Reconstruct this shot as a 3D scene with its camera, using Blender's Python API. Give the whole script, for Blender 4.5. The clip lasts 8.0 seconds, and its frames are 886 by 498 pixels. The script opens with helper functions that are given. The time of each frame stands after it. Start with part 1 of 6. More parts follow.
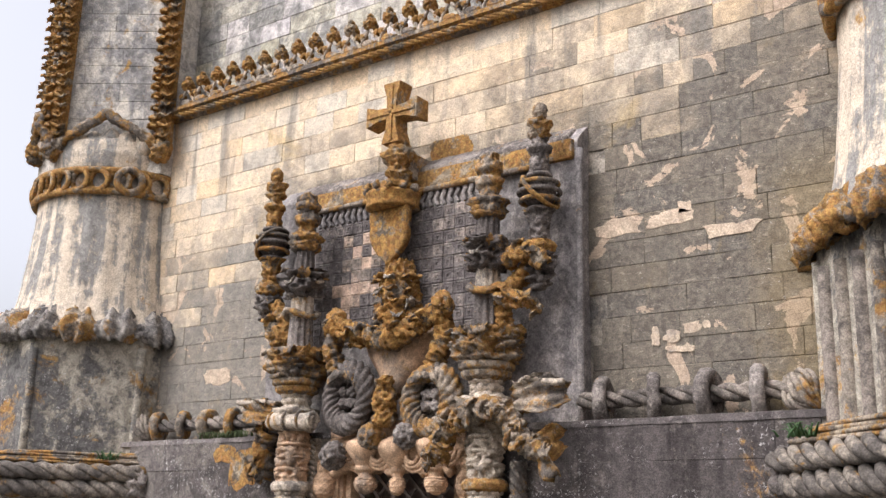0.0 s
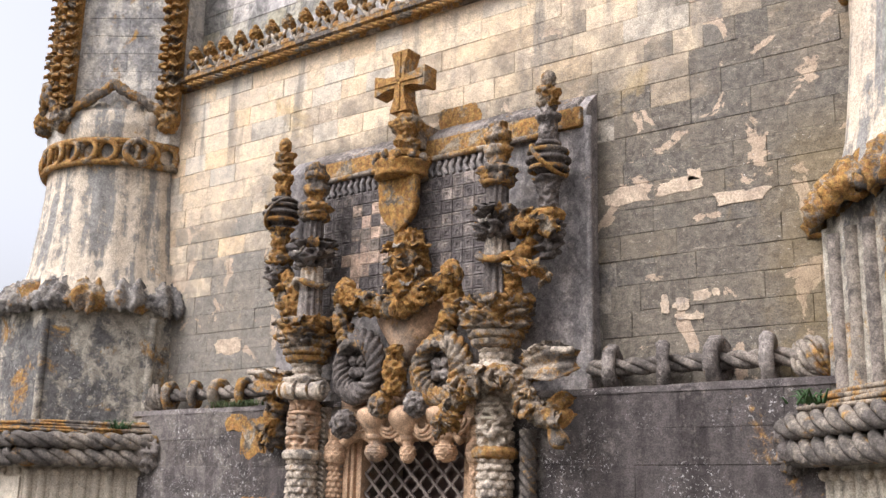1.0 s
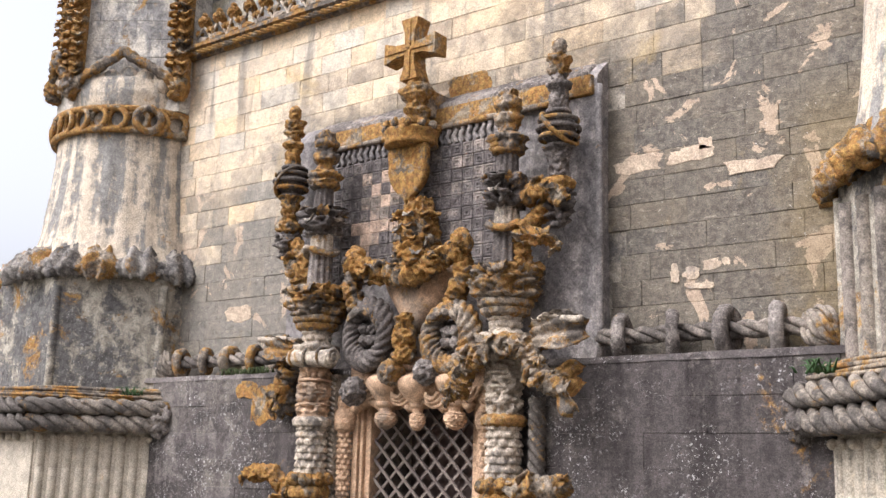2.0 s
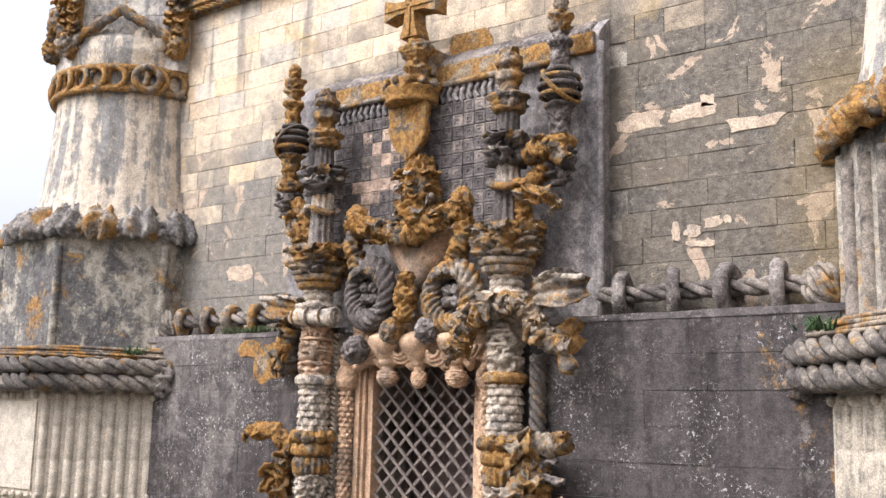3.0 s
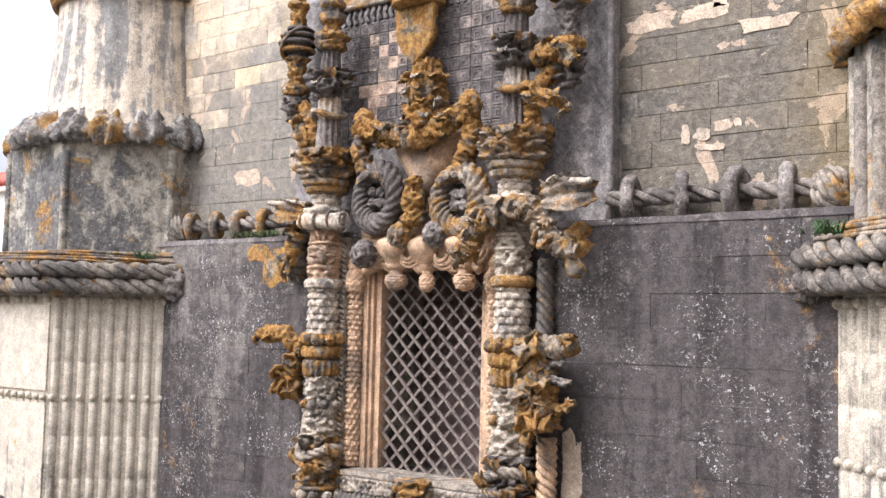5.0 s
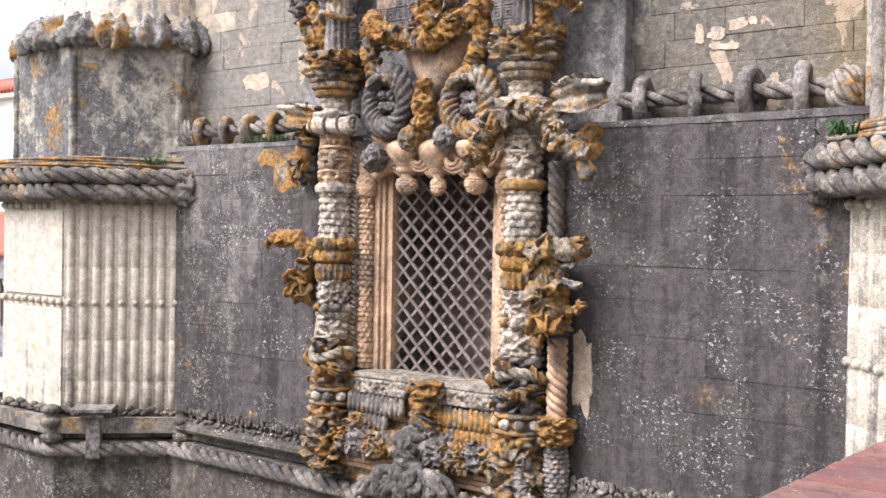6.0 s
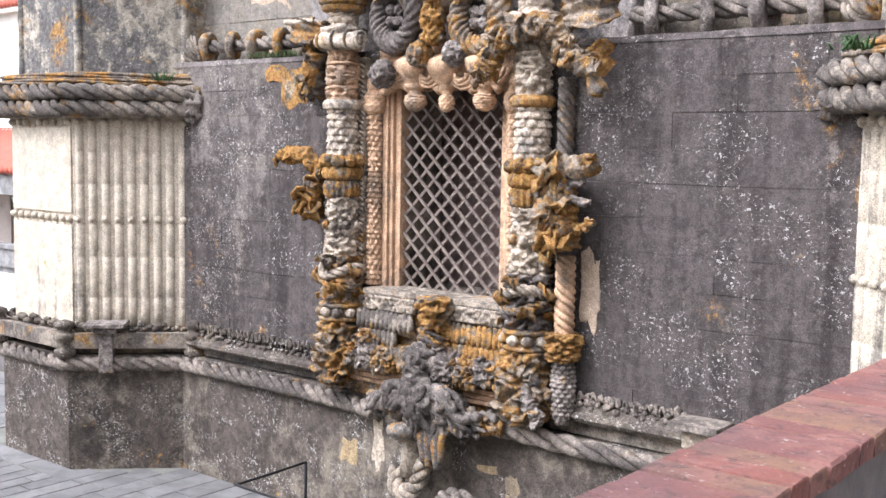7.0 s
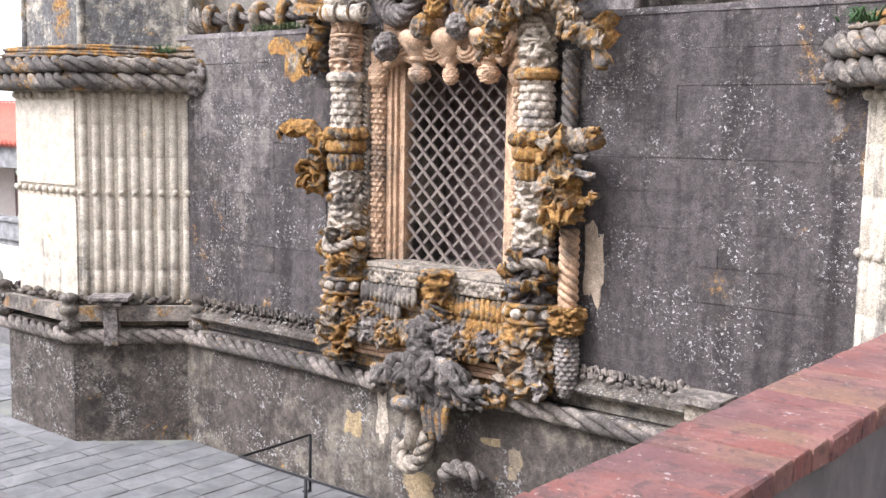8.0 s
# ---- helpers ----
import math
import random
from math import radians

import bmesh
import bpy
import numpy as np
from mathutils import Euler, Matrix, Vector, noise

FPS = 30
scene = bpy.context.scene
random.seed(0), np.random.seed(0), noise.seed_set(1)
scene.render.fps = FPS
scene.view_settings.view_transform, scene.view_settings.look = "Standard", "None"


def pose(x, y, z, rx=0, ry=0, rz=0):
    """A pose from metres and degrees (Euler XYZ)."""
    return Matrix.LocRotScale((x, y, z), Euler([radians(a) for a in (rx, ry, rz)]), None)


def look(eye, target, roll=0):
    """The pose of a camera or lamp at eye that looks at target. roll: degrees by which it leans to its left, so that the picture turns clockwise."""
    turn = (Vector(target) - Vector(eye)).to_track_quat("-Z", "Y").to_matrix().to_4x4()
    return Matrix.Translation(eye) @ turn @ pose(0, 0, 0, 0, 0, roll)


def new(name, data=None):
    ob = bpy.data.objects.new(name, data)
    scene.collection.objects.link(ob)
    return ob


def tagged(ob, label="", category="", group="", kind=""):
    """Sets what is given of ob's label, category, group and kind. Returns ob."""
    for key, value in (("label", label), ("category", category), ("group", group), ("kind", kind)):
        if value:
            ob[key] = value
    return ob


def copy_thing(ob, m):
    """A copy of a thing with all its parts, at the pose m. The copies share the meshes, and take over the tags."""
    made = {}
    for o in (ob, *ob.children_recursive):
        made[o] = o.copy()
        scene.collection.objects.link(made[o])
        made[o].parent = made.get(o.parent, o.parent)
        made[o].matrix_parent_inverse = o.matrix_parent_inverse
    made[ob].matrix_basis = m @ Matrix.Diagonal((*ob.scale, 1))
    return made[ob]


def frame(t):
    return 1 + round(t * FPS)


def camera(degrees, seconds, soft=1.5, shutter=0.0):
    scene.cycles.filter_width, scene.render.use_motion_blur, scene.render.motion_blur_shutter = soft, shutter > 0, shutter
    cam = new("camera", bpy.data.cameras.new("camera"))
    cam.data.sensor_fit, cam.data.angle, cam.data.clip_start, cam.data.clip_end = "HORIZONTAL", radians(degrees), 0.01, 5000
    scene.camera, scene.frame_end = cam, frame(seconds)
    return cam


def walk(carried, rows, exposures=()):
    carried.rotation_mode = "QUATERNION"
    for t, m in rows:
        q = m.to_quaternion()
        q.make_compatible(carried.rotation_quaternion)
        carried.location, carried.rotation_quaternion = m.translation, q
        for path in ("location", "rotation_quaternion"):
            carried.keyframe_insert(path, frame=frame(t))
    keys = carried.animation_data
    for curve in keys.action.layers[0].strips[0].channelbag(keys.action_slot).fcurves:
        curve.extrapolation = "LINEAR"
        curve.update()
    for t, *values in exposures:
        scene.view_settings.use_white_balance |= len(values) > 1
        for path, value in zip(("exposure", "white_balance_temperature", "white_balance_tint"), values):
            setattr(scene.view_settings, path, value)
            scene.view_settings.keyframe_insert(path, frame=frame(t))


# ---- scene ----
cam = camera(45.0, 8.0, soft=1.5)
# the camera stands on the upper terrace and tilts down: seconds, degrees about x, y and z
EYE = (9.4, -12.0, 5.6)
TURNS = [
    (0.0, 104.97, -1.42, 36.65),
    (0.5, 104.32, -1.36, 36.95),
    (1.0, 103.30, -1.25, 37.19),
    (2.5, 100.66, -1.53, 37.76),
    (3.0, 99.39, -1.34, 37.76),
    (3.5, 97.91, -1.31, 38.05),
    (4.0, 96.94, -1.50, 38.27),
    (5.5, 91.96, -1.03, 38.35),
    (6.0, 89.08, -0.91, 38.80),
    (6.5, 86.57, -1.11, 39.07),
    (7.0, 84.64, -0.94, 39.26),
    (7.5, 83.81, -0.74, 39.39),
    (8.0, 83.21, -0.96, 39.47),
]
walk(cam, [(t, pose(*EYE, rx, ry, rz)) for t, rx, ry, rz in TURNS],
     exposures=((0.0, -.77, 6230, 15), (2.5, -.56, 6120, 15), (4.0, -.44, 6020, 15), (5.5, -.31, 5960, 15), (8.0, -.12, 5840, 15)))

# ---- light ----
SUN_EL, SUN_AZ = radians(50), radians(206)     # azimuth clockwise from +y
world = bpy.data.worlds.new("sky")
scene.world = world
world.use_nodes = True
wn = world.node_tree
sky = wn.nodes.new("ShaderNodeTexSky")
sky.sky_type = 'NISHITA'
sky.sun_disc = False
sky.sun_elevation, sky.sun_rotation = SUN_EL, SUN_AZ
sky.air_density, sky.dust_density, sky.ozone_density = 1.0, 7.0, 1.0
wn.nodes["Background"].inputs["Strength"].default_value = 0.15
cloud = wn.nodes.new("ShaderNodeHueSaturation")      # thin high cloud: paler and brighter than a clear sky
cloud.inputs["Saturation"].default_value, cloud.inputs["Value"].default_value = 0.18, 3.6
wn.links.new(sky.outputs[0], cloud.inputs["Color"])
wn.links.new(cloud.outputs[0], wn.nodes["Background"].inputs["Color"])
sun = new("sun", bpy.data.lights.new("sun", 'SUN'))
sun.data.energy, sun.data.angle, sun.data.color = 0.68, radians(14), (1.0, 0.95, 0.91)
sun_dir = Vector((math.sin(SUN_AZ) * math.cos(SUN_EL), math.cos(SUN_AZ) * math.cos(SUN_EL), math.sin(SUN_EL)))
sun.matrix_world = look(sun_dir * 60, (0, 0, 0))


# ---- materials ----
class Graph:
    def __init__(self, name):
        self.mat = bpy.data.materials.new(name)
        self.mat.use_nodes = True
        self.tree = self.mat.node_tree
        self.bsdf = self.tree.nodes["Principled BSDF"]

    def add(self, kind, **given):
        node = self.tree.nodes.new("ShaderNode" + kind)
        for key, value in given.items():
            self.put(node.inputs[key.replace("_", " ")], value)
        return node

    def put(self, socket, value):
        if isinstance(value, bpy.types.NodeSocket):
            self.tree.links.new(value, socket)
        else:
            socket.default_value = value

    def math(self, op, a, b=0.0, c=None):
        node = self.tree.nodes.new("ShaderNodeMath")
        node.operation = op
        self.put(node.inputs[0], a)
        self.put(node.inputs[1], b)
        if c is not None:
            self.put(node.inputs[2], c)
        return node.outputs[0]

    def noise(self, vec, scale, detail=5.0, rough=0.6, warp=0.0):
        node = self.add("TexNoise", Vector=vec, Scale=scale, Detail=detail, Roughness=rough, Distortion=warp)
        return node.outputs[0]

    def scaled(self, vec, s):
        node = self.tree.nodes.new("ShaderNodeVectorMath")
        node.operation = 'MULTIPLY'
        self.put(node.inputs[0], vec)
        node.inputs[1].default_value = s
        return node.outputs[0]

    def dot(self, vec, s):
        node = self.tree.nodes.new("ShaderNodeVectorMath")
        node.operation = 'DOT_PRODUCT'
        self.put(node.inputs[0], vec)
        node.inputs[1].default_value = s
        return node.outputs["Value"]

    def step(self, value, lo, hi, out0=0.0, out1=1.0):
        node = self.tree.nodes.new("ShaderNodeMapRange")
        node.interpolation_type = 'SMOOTHSTEP'
        for i, v in enumerate((value, lo, hi, out0, out1)):
            self.put(node.inputs[i], v)
        return node.outputs[0]

    def mix(self, fac, a, b, how='MIX'):
        node = self.tree.nodes.new("ShaderNodeMix")
        node.data_type, node.blend_type = 'RGBA', how
        self.put(node.inputs[0], fac)
        self.put(node.inputs[6], (*a, 1) if isinstance(a, tuple) else a)
        self.put(node.inputs[7], (*b, 1) if isinstance(b, tuple) else b)
        return node.outputs[2]

    def finish(self, colour, rough, height=None, bump=0.4, dist=0.02):
        self.put(self.bsdf.inputs["Base Color"], colour)
        self.put(self.bsdf.inputs["Roughness"], rough)
        self.put(self.bsdf.inputs["Specular IOR Level"], 0.25)
        if height is not None:
            b = self.add("Bump", Strength=bump, Distance=dist, Height=height)
            self.put(self.bsdf.inputs["Normal"], b.outputs[0])
        return self.mat


def stone(name, pale=(.62, .54, .41), pale2=(.5, .43, .33), grime=(.085, .08, .078), grime2=(.17, .16, .15), cover=0.5, streak=0.4,
          orange=0.0, orange_scale=1.6, white=0.0, slope=(0, 0, 0, 0), vary=0.0, bump=0.55, soft=0.09, flow=2.2, piece=0.0, mottle=0.5, spread=1.5, zoom=1.0, wash=0.4):
    """Old limestone: clean stone under a grey crust, runs of dirt, orange lichen in patches and pale lichen spots;
    slope grades the grey over position.
    """
    g = Graph(name)
    geo = g.add("NewGeometry")
    pos = geo.outputs["Position"]
    rnd = g.add("ObjectInfo").outputs["Random"]
    big = g.noise(pos, 0.62, 7, 0.62, 0.4)
    runs = g.noise(g.scaled(pos, (flow, flow, 0.2)), 1.0, 5, 0.6, 0.2)
    mid = g.noise(pos, 3.4 * zoom, 6, 0.62, 0.3)
    fine = g.noise(pos, 13.0 * zoom ** .5, 8, 0.72)
    grain = g.noise(pos, 55.0, 4, 0.7)
    m = g.math('ADD', g.math('MULTIPLY', big, 1 - streak), g.math('MULTIPLY', runs, streak))
    m = g.math('ADD', m, g.math('MULTIPLY_ADD', fine, 0.34, -0.17))
    m = g.math('ADD', m, g.math('MULTIPLY_ADD', mid, 0.34, -0.17))
    m = g.math('MULTIPLY_ADD', m, spread, 0.5 - 0.5 * spread)
    # straight gradient over position, clamped, shifts how much grey shows
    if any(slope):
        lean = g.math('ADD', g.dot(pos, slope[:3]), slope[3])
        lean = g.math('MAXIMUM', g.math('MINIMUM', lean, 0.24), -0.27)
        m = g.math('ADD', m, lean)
    if vary:
        m = g.math('ADD', m, g.math('MULTIPLY_ADD', rnd, vary, -vary / 2))
    thr = 0.5 + (0.5 - cover) * 0.5
    dirty = g.step(m, thr - soft, thr + soft)
    col = g.mix(g.step(mid, 0.36, 0.64), pale, pale2)
    if piece:
        tone = g.math('MULTIPLY_ADD', g.math('FRACT', g.math('MULTIPLY', rnd, 7.3)), piece, 1 - piece / 2)
        col = g.mix(1.0, col, g.add("CombineColor", Red=tone, Green=tone, Blue=g.math('MULTIPLY', tone, tone)).outputs[0], 'MULTIPLY')
    crust = g.mix(g.step(g.math('ADD', g.math('MULTIPLY', fine, 1 - wash), g.math('MULTIPLY', runs, wash)), 0.38, 0.66 - .08 * (wash > .5)), grime, grime2)
    col = g.mix(g.math('MULTIPLY', dirty, 0.93), col, crust)
    if orange:
        o = g.noise(pos, orange_scale, 8, 0.68, 0.5)
        o = g.math('ADD', o, g.math('MULTIPLY_ADD', fine, 0.22, -0.11))
        t2 = 0.5 + (0.5 - orange) * 0.42
        om = g.step(o, t2 - 0.035, t2 + 0.055)
        oc = g.mix(g.step(mid, 0.35, 0.65), (.36, .155, .030), (.225, .115, .042))
        oc = g.mix(g.step(fine, 0.42, 0.60), oc, (.40, .235, .065))
        col = g.mix(g.math('MULTIPLY', om, 0.9), col, oc)
    if white:
        patch = g.noise(g.scaled(pos, (1.3, 1.3, 1.7)), 1.0, 4, 0.6)
        spots = g.noise(pos, 24.0, 5, 0.68, 0.5)
        t3 = 0.72 - white * 0.14
        wm = g.math('MULTIPLY', g.step(spots, t3, t3 + 0.03), g.step(patch, 0.45, 0.63, 0.04, 1.0))
        col = g.mix(g.math('MULTIPLY', wm, 0.85), col, g.mix(grain, (.66, .64, .6), (.4, .39, .37)))
    blot = g.noise(pos, 6.5 * zoom, 7, 0.7, 0.6)
    lo = 1 - mottle * 0.75
    col = g.mix(1.0, col, g.mix(g.step(blot, 0.38, 0.60), (lo, lo, lo), (1.12, 1.12, 1.12)), 'MULTIPLY')
    col = g.mix(1.0, col, g.mix(g.step(grain, 0.34, 0.66), (.62, .62, .63), (1.2, 1.19, 1.17)), 'MULTIPLY')
    h = g.math('ADD', g.math('MULTIPLY', fine, 0.7), g.math('MULTIPLY', grain, 0.35))
    h = g.math('ADD', h, g.math('MULTIPLY', mid, 0.5))
    return g.finish(col, 0.93, h, bump, 0.03)


def ashlar_mat():
    """Pale limestone courses: blocks of differing tint, a soft grey gradient over position, dark runs below the
    cornice, bare peeled scabs.
    """
    g = Graph("upper ashlar")
    pos = g.add("NewGeometry").outputs["Position"]
    rnd = g.add("ObjectInfo").outputs["Random"]
    r2 = g.math('FRACT', g.math('MULTIPLY', rnd, 7.31))
    r3 = g.math('FRACT', g.math('MULTIPLY', rnd, 23.7))
    big = g.noise(pos, 0.55, 5, 0.55, 0.3)
    mid = g.noise(pos, 2.6, 6, 0.62, 0.4)
    fine = g.noise(pos, 12.0, 7, 0.7)
    grain = g.noise(pos, 60.0, 4, 0.7)
    runs = g.noise(g.scaled(pos, (1.9, 1.9, 0.16)), 1.0, 5, 0.6, 0.3)
    # clean stone
    col = g.mix(g.step(mid, 0.34, 0.66), (.75, .605, .42), (.66, .535, .395))
    col = g.mix(g.math('MULTIPLY', g.step(r2, .55, .9), .55), col, (.60, .57, .50))
    col = g.mix(g.math('MULTIPLY', g.step(r3, .70, .95), .45), col, (.72, .50, .27))
    # grey cover broken by noise; a straight gradient deepens it downwards and towards +x
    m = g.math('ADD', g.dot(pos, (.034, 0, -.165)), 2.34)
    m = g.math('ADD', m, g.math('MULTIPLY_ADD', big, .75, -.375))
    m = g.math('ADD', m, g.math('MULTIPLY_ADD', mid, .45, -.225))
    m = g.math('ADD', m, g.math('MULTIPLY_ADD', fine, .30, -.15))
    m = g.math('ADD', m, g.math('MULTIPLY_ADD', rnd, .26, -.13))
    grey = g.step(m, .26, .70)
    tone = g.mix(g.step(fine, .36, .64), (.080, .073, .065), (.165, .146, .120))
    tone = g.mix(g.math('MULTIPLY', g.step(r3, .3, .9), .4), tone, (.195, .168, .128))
    # the grey itself turns paler from x = -1.5 to -3.5
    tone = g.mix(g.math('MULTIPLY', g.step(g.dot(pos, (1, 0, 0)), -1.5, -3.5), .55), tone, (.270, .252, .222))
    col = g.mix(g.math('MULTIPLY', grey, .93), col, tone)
    # coarse chipped skin: small pits and pale scars stretched along the courses
    chip = g.noise(g.scaled(pos, (1.0, 1.0, 2.2)), 7.5, 8, .74, .9)
    col = g.mix(g.math('MULTIPLY', g.step(chip, .57, .63), .55), col, g.mix(mid, (.46, .40, .32), (.33, .285, .22)))
    col = g.mix(g.math('MULTIPLY', g.step(chip, .43, .37), .55), col, g.mix(grey, (.36, .31, .25), (.055, .05, .046)))
    # dark runs that drip from the cornice
    drip = g.math('MULTIPLY', g.step(g.math('ADD', runs, g.math('MULTIPLY_ADD', fine, .12, -.06)), .535, .65), g.step(g.dot(pos, (0, 0, 1)), 10.6, 12.0))
    col = g.mix(g.math('MULTIPLY', drip, .72), col, (.20, .185, .165))
    # scabs of bare stone where the crust has dropped off
    scab = g.noise(pos, 1.5, 7, 0.6, 0.7)
    bare = g.math('MULTIPLY', g.step(scab, .585, .600), g.step(m, .45, .6))
    col = g.mix(g.math('MULTIPLY', bare, .8), col, g.mix(mid, (.60, .47, .33), (.50, .37, .28)))
    # ochre bloom and lichen dots
    och = g.noise(pos, .8, 6, .65, .5)
    col = g.mix(g.math('MULTIPLY', g.step(och, .60, .72), .5), col, (.42, .30, .13))
    far = g.math('MULTIPLY', g.step(g.math('ADD', g.dot(pos, (1, 0, 0)), g.math('MULTIPLY_ADD', mid, 1.6, -.8)), 4.7, 5.6), g.step(g.dot(pos, (0, 0, 1)), 10.4, 9.6))
    col = g.mix(g.math('MULTIPLY', far, .38), col, (.27, .195, .085))
    dots = g.math('MULTIPLY', g.step(g.noise(pos, 22.0, 5, .68, .5), .63, .67), g.step(g.noise(pos, 1.2, 4, .6), .44, .58))
    col = g.mix(g.math('MULTIPLY', g.math('MULTIPLY', dots, grey), .85), col, (.62, .58, .52))
    col = g.mix(1.0, col, g.mix(g.step(g.noise(pos, 6.0, 7, .7, .6), .36, .62), (.80, .80, .80), (1.10, 1.10, 1.10)), 'MULTIPLY')
    col = g.mix(1.0, col, g.mix(g.step(grain, .34, .66), (.66, .66, .67), (1.18, 1.17, 1.15)), 'MULTIPLY')
    h = g.math('ADD', g.math('MULTIPLY', fine, .7), g.math('MULTIPLY', chip, .8))
    return g.finish(col, .93, h, .65, .04)


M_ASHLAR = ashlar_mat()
M_ATTIC = stone("attic ashlar", (.52, .48, .41), (.43, .40, .35), (.18, .175, .165), (.30, .29, .265), .48, .6, white=.3, vary=.2, piece=.25)
M_MORTAR = stone("mortar", (.42, .37, .30), (.34, .30, .25), (.10, .095, .09), (.16, .15, .14), .5, .3)
M_OCHRE = stone("ochre plaster", (.40, .30, .17), (.31, .235, .14), (.2, .165, .12), (.26, .21, .15), .35, .3, bump=.5, mottle=.3)
M_BARE = stone("bare limestone", (0.533, 0.430, 0.318), (0.464, 0.361, 0.267), (0.258, 0.224, 0.189), (0.344, 0.301, 0.258), .25, .3, bump=.35, mottle=.25)
# slope: lower wall gets paler upwards, slightly darker towards +x
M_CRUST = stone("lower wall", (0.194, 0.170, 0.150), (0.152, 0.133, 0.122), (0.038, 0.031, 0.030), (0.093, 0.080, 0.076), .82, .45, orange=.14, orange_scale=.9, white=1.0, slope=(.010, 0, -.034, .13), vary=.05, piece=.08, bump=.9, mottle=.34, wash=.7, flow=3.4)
M_PLINTH = stone("plinth stone", (.225, .193, .152), (.172, .148, .121), (.044, .036, .031), (.100, .083, .070), .64, .45, orange=.14, white=1.12, vary=.05, bump=.9, mottle=.45, wash=.6)
# slope: shaft gets paler upwards and darker towards +x
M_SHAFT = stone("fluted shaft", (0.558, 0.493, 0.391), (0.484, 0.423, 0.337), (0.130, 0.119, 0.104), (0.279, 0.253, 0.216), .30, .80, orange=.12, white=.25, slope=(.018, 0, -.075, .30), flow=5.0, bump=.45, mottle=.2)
M_DRUM = stone("drum stone", (.607, .515, .396), (.534, .451, .354), (.128, .123, .119), (.272, .264, .246), .43, .85, orange=.12, white=.15, flow=4.0, bump=.5, mottle=.2)
M_TURRET = stone("turret stone", (.60, .55, .47), (.50, .46, .41), (.14, .135, .135), (.30, .29, .28), .32, .55, orange=.2, white=.2, bump=.5)
M_MIDSHAFT = stone("crusted shaft", (.440, .395, .318), (.352, .315, .258), (.080, .077, .076), (.165, .158, .152), .54, .45, orange=.24, orange_scale=1.1, white=.85, bump=.8, spread=2.2)
M_CARVED = stone("carved grey stone", (0.365, 0.304, 0.232), (0.274, 0.223, 0.172), (0.081, 0.069, 0.060), (0.175, 0.151, 0.130), .56, .3, orange=.50, orange_scale=3.4, white=.5, bump=.8, mottle=.55, zoom=2.2, spread=1.9)
M_GREY = stone("grey carved stone", (0.328, 0.287, 0.254), (0.251, 0.222, 0.199), (0.079, 0.067, 0.061), (0.169, 0.146, 0.132), .60, .2, orange=.20, orange_scale=3.2, white=.6, bump=.7, mottle=.55, zoom=2.2, spread=1.9)
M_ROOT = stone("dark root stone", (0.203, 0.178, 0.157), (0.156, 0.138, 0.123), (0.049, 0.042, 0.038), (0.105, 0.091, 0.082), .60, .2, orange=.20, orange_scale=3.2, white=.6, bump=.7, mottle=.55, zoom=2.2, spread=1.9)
M_RUST = stone("lichened stone", (0.356, 0.297, 0.218), (0.257, 0.208, 0.149), (0.079, 0.066, 0.052), (0.154, 0.127, 0.098), .52, .2, orange=.66, orange_scale=3.0, white=.35, bump=.8, mottle=.55, zoom=2.2, spread=1.9)
M_CREAM = stone("sheltered stone", (.585, .395, .255), (.490, .325, .205), (.160, .125, .098), (.320, .248, .185), .26, .15, orange=.12, white=.25, bump=.5, mottle=.4)
M_BONE = stone("bleached carved stone", (.563, .480, .378), (.458, .387, .308), (.119, .102, .089), (.255, .230, .200), .30, .3, orange=.18, orange_scale=2.8, white=.5, bump=.7, mottle=.5, zoom=2.0, spread=1.8)
M_SILL = stone("worn sill stone", (0.394, 0.336, 0.265), (0.321, 0.271, 0.216), (0.083, 0.071, 0.062), (0.178, 0.161, 0.140), .30, .3, orange=.18, orange_scale=2.8, white=.5, bump=.7, mottle=.5, zoom=2.0, spread=1.8)
M_PANEL = stone("dark slab", (0.436, 0.390, 0.356), (0.356, 0.321, 0.298), (0.151, 0.138, 0.135), (0.270, 0.248, 0.238), .62, .6, orange=.04, white=.3, bump=.5)
M_TILE = stone("carved tiles", (0.364, 0.308, 0.266), (0.280, 0.238, 0.210), (0.105, 0.092, 0.090), (0.196, 0.174, 0.165), .74, .2, white=.2, vary=.25, bump=.5)
M_TILE_CLEAN = stone("clean carved tiles", (.66, .50, .38), (.55, .40, .31), (.16, .14, .125), (.30, .26, .22), .30, .2, white=.15, vary=.30, bump=.5)
M_DULL = stone("weather-darkened stone", (0.318, 0.272, 0.220), (0.248, 0.212, 0.175), (0.075, 0.066, 0.058), (0.151, 0.132, 0.117), .58, .4, orange=.30, orange_scale=2.0, white=.35, bump=.7, mottle=.45, zoom=1.5, spread=1.8)
M_FRILL = stone("crusted leaf stone", (.33, .30, .265), (.25, .225, .20), (.070, .064, .060), (.155, .142, .134), .52, .3, orange=.30, orange_scale=2.0, white=.95, bump=.8, mottle=.5, zoom=1.6, spread=1.7)
M_ROPE = stone("rope stone", (0.294, 0.250, 0.212), (0.233, 0.200, 0.167), (0.065, 0.057, 0.050), (0.139, 0.121, 0.107), .58, .2, orange=.12, white=.35, bump=.6, mottle=.4, zoom=1.6, spread=1.6)


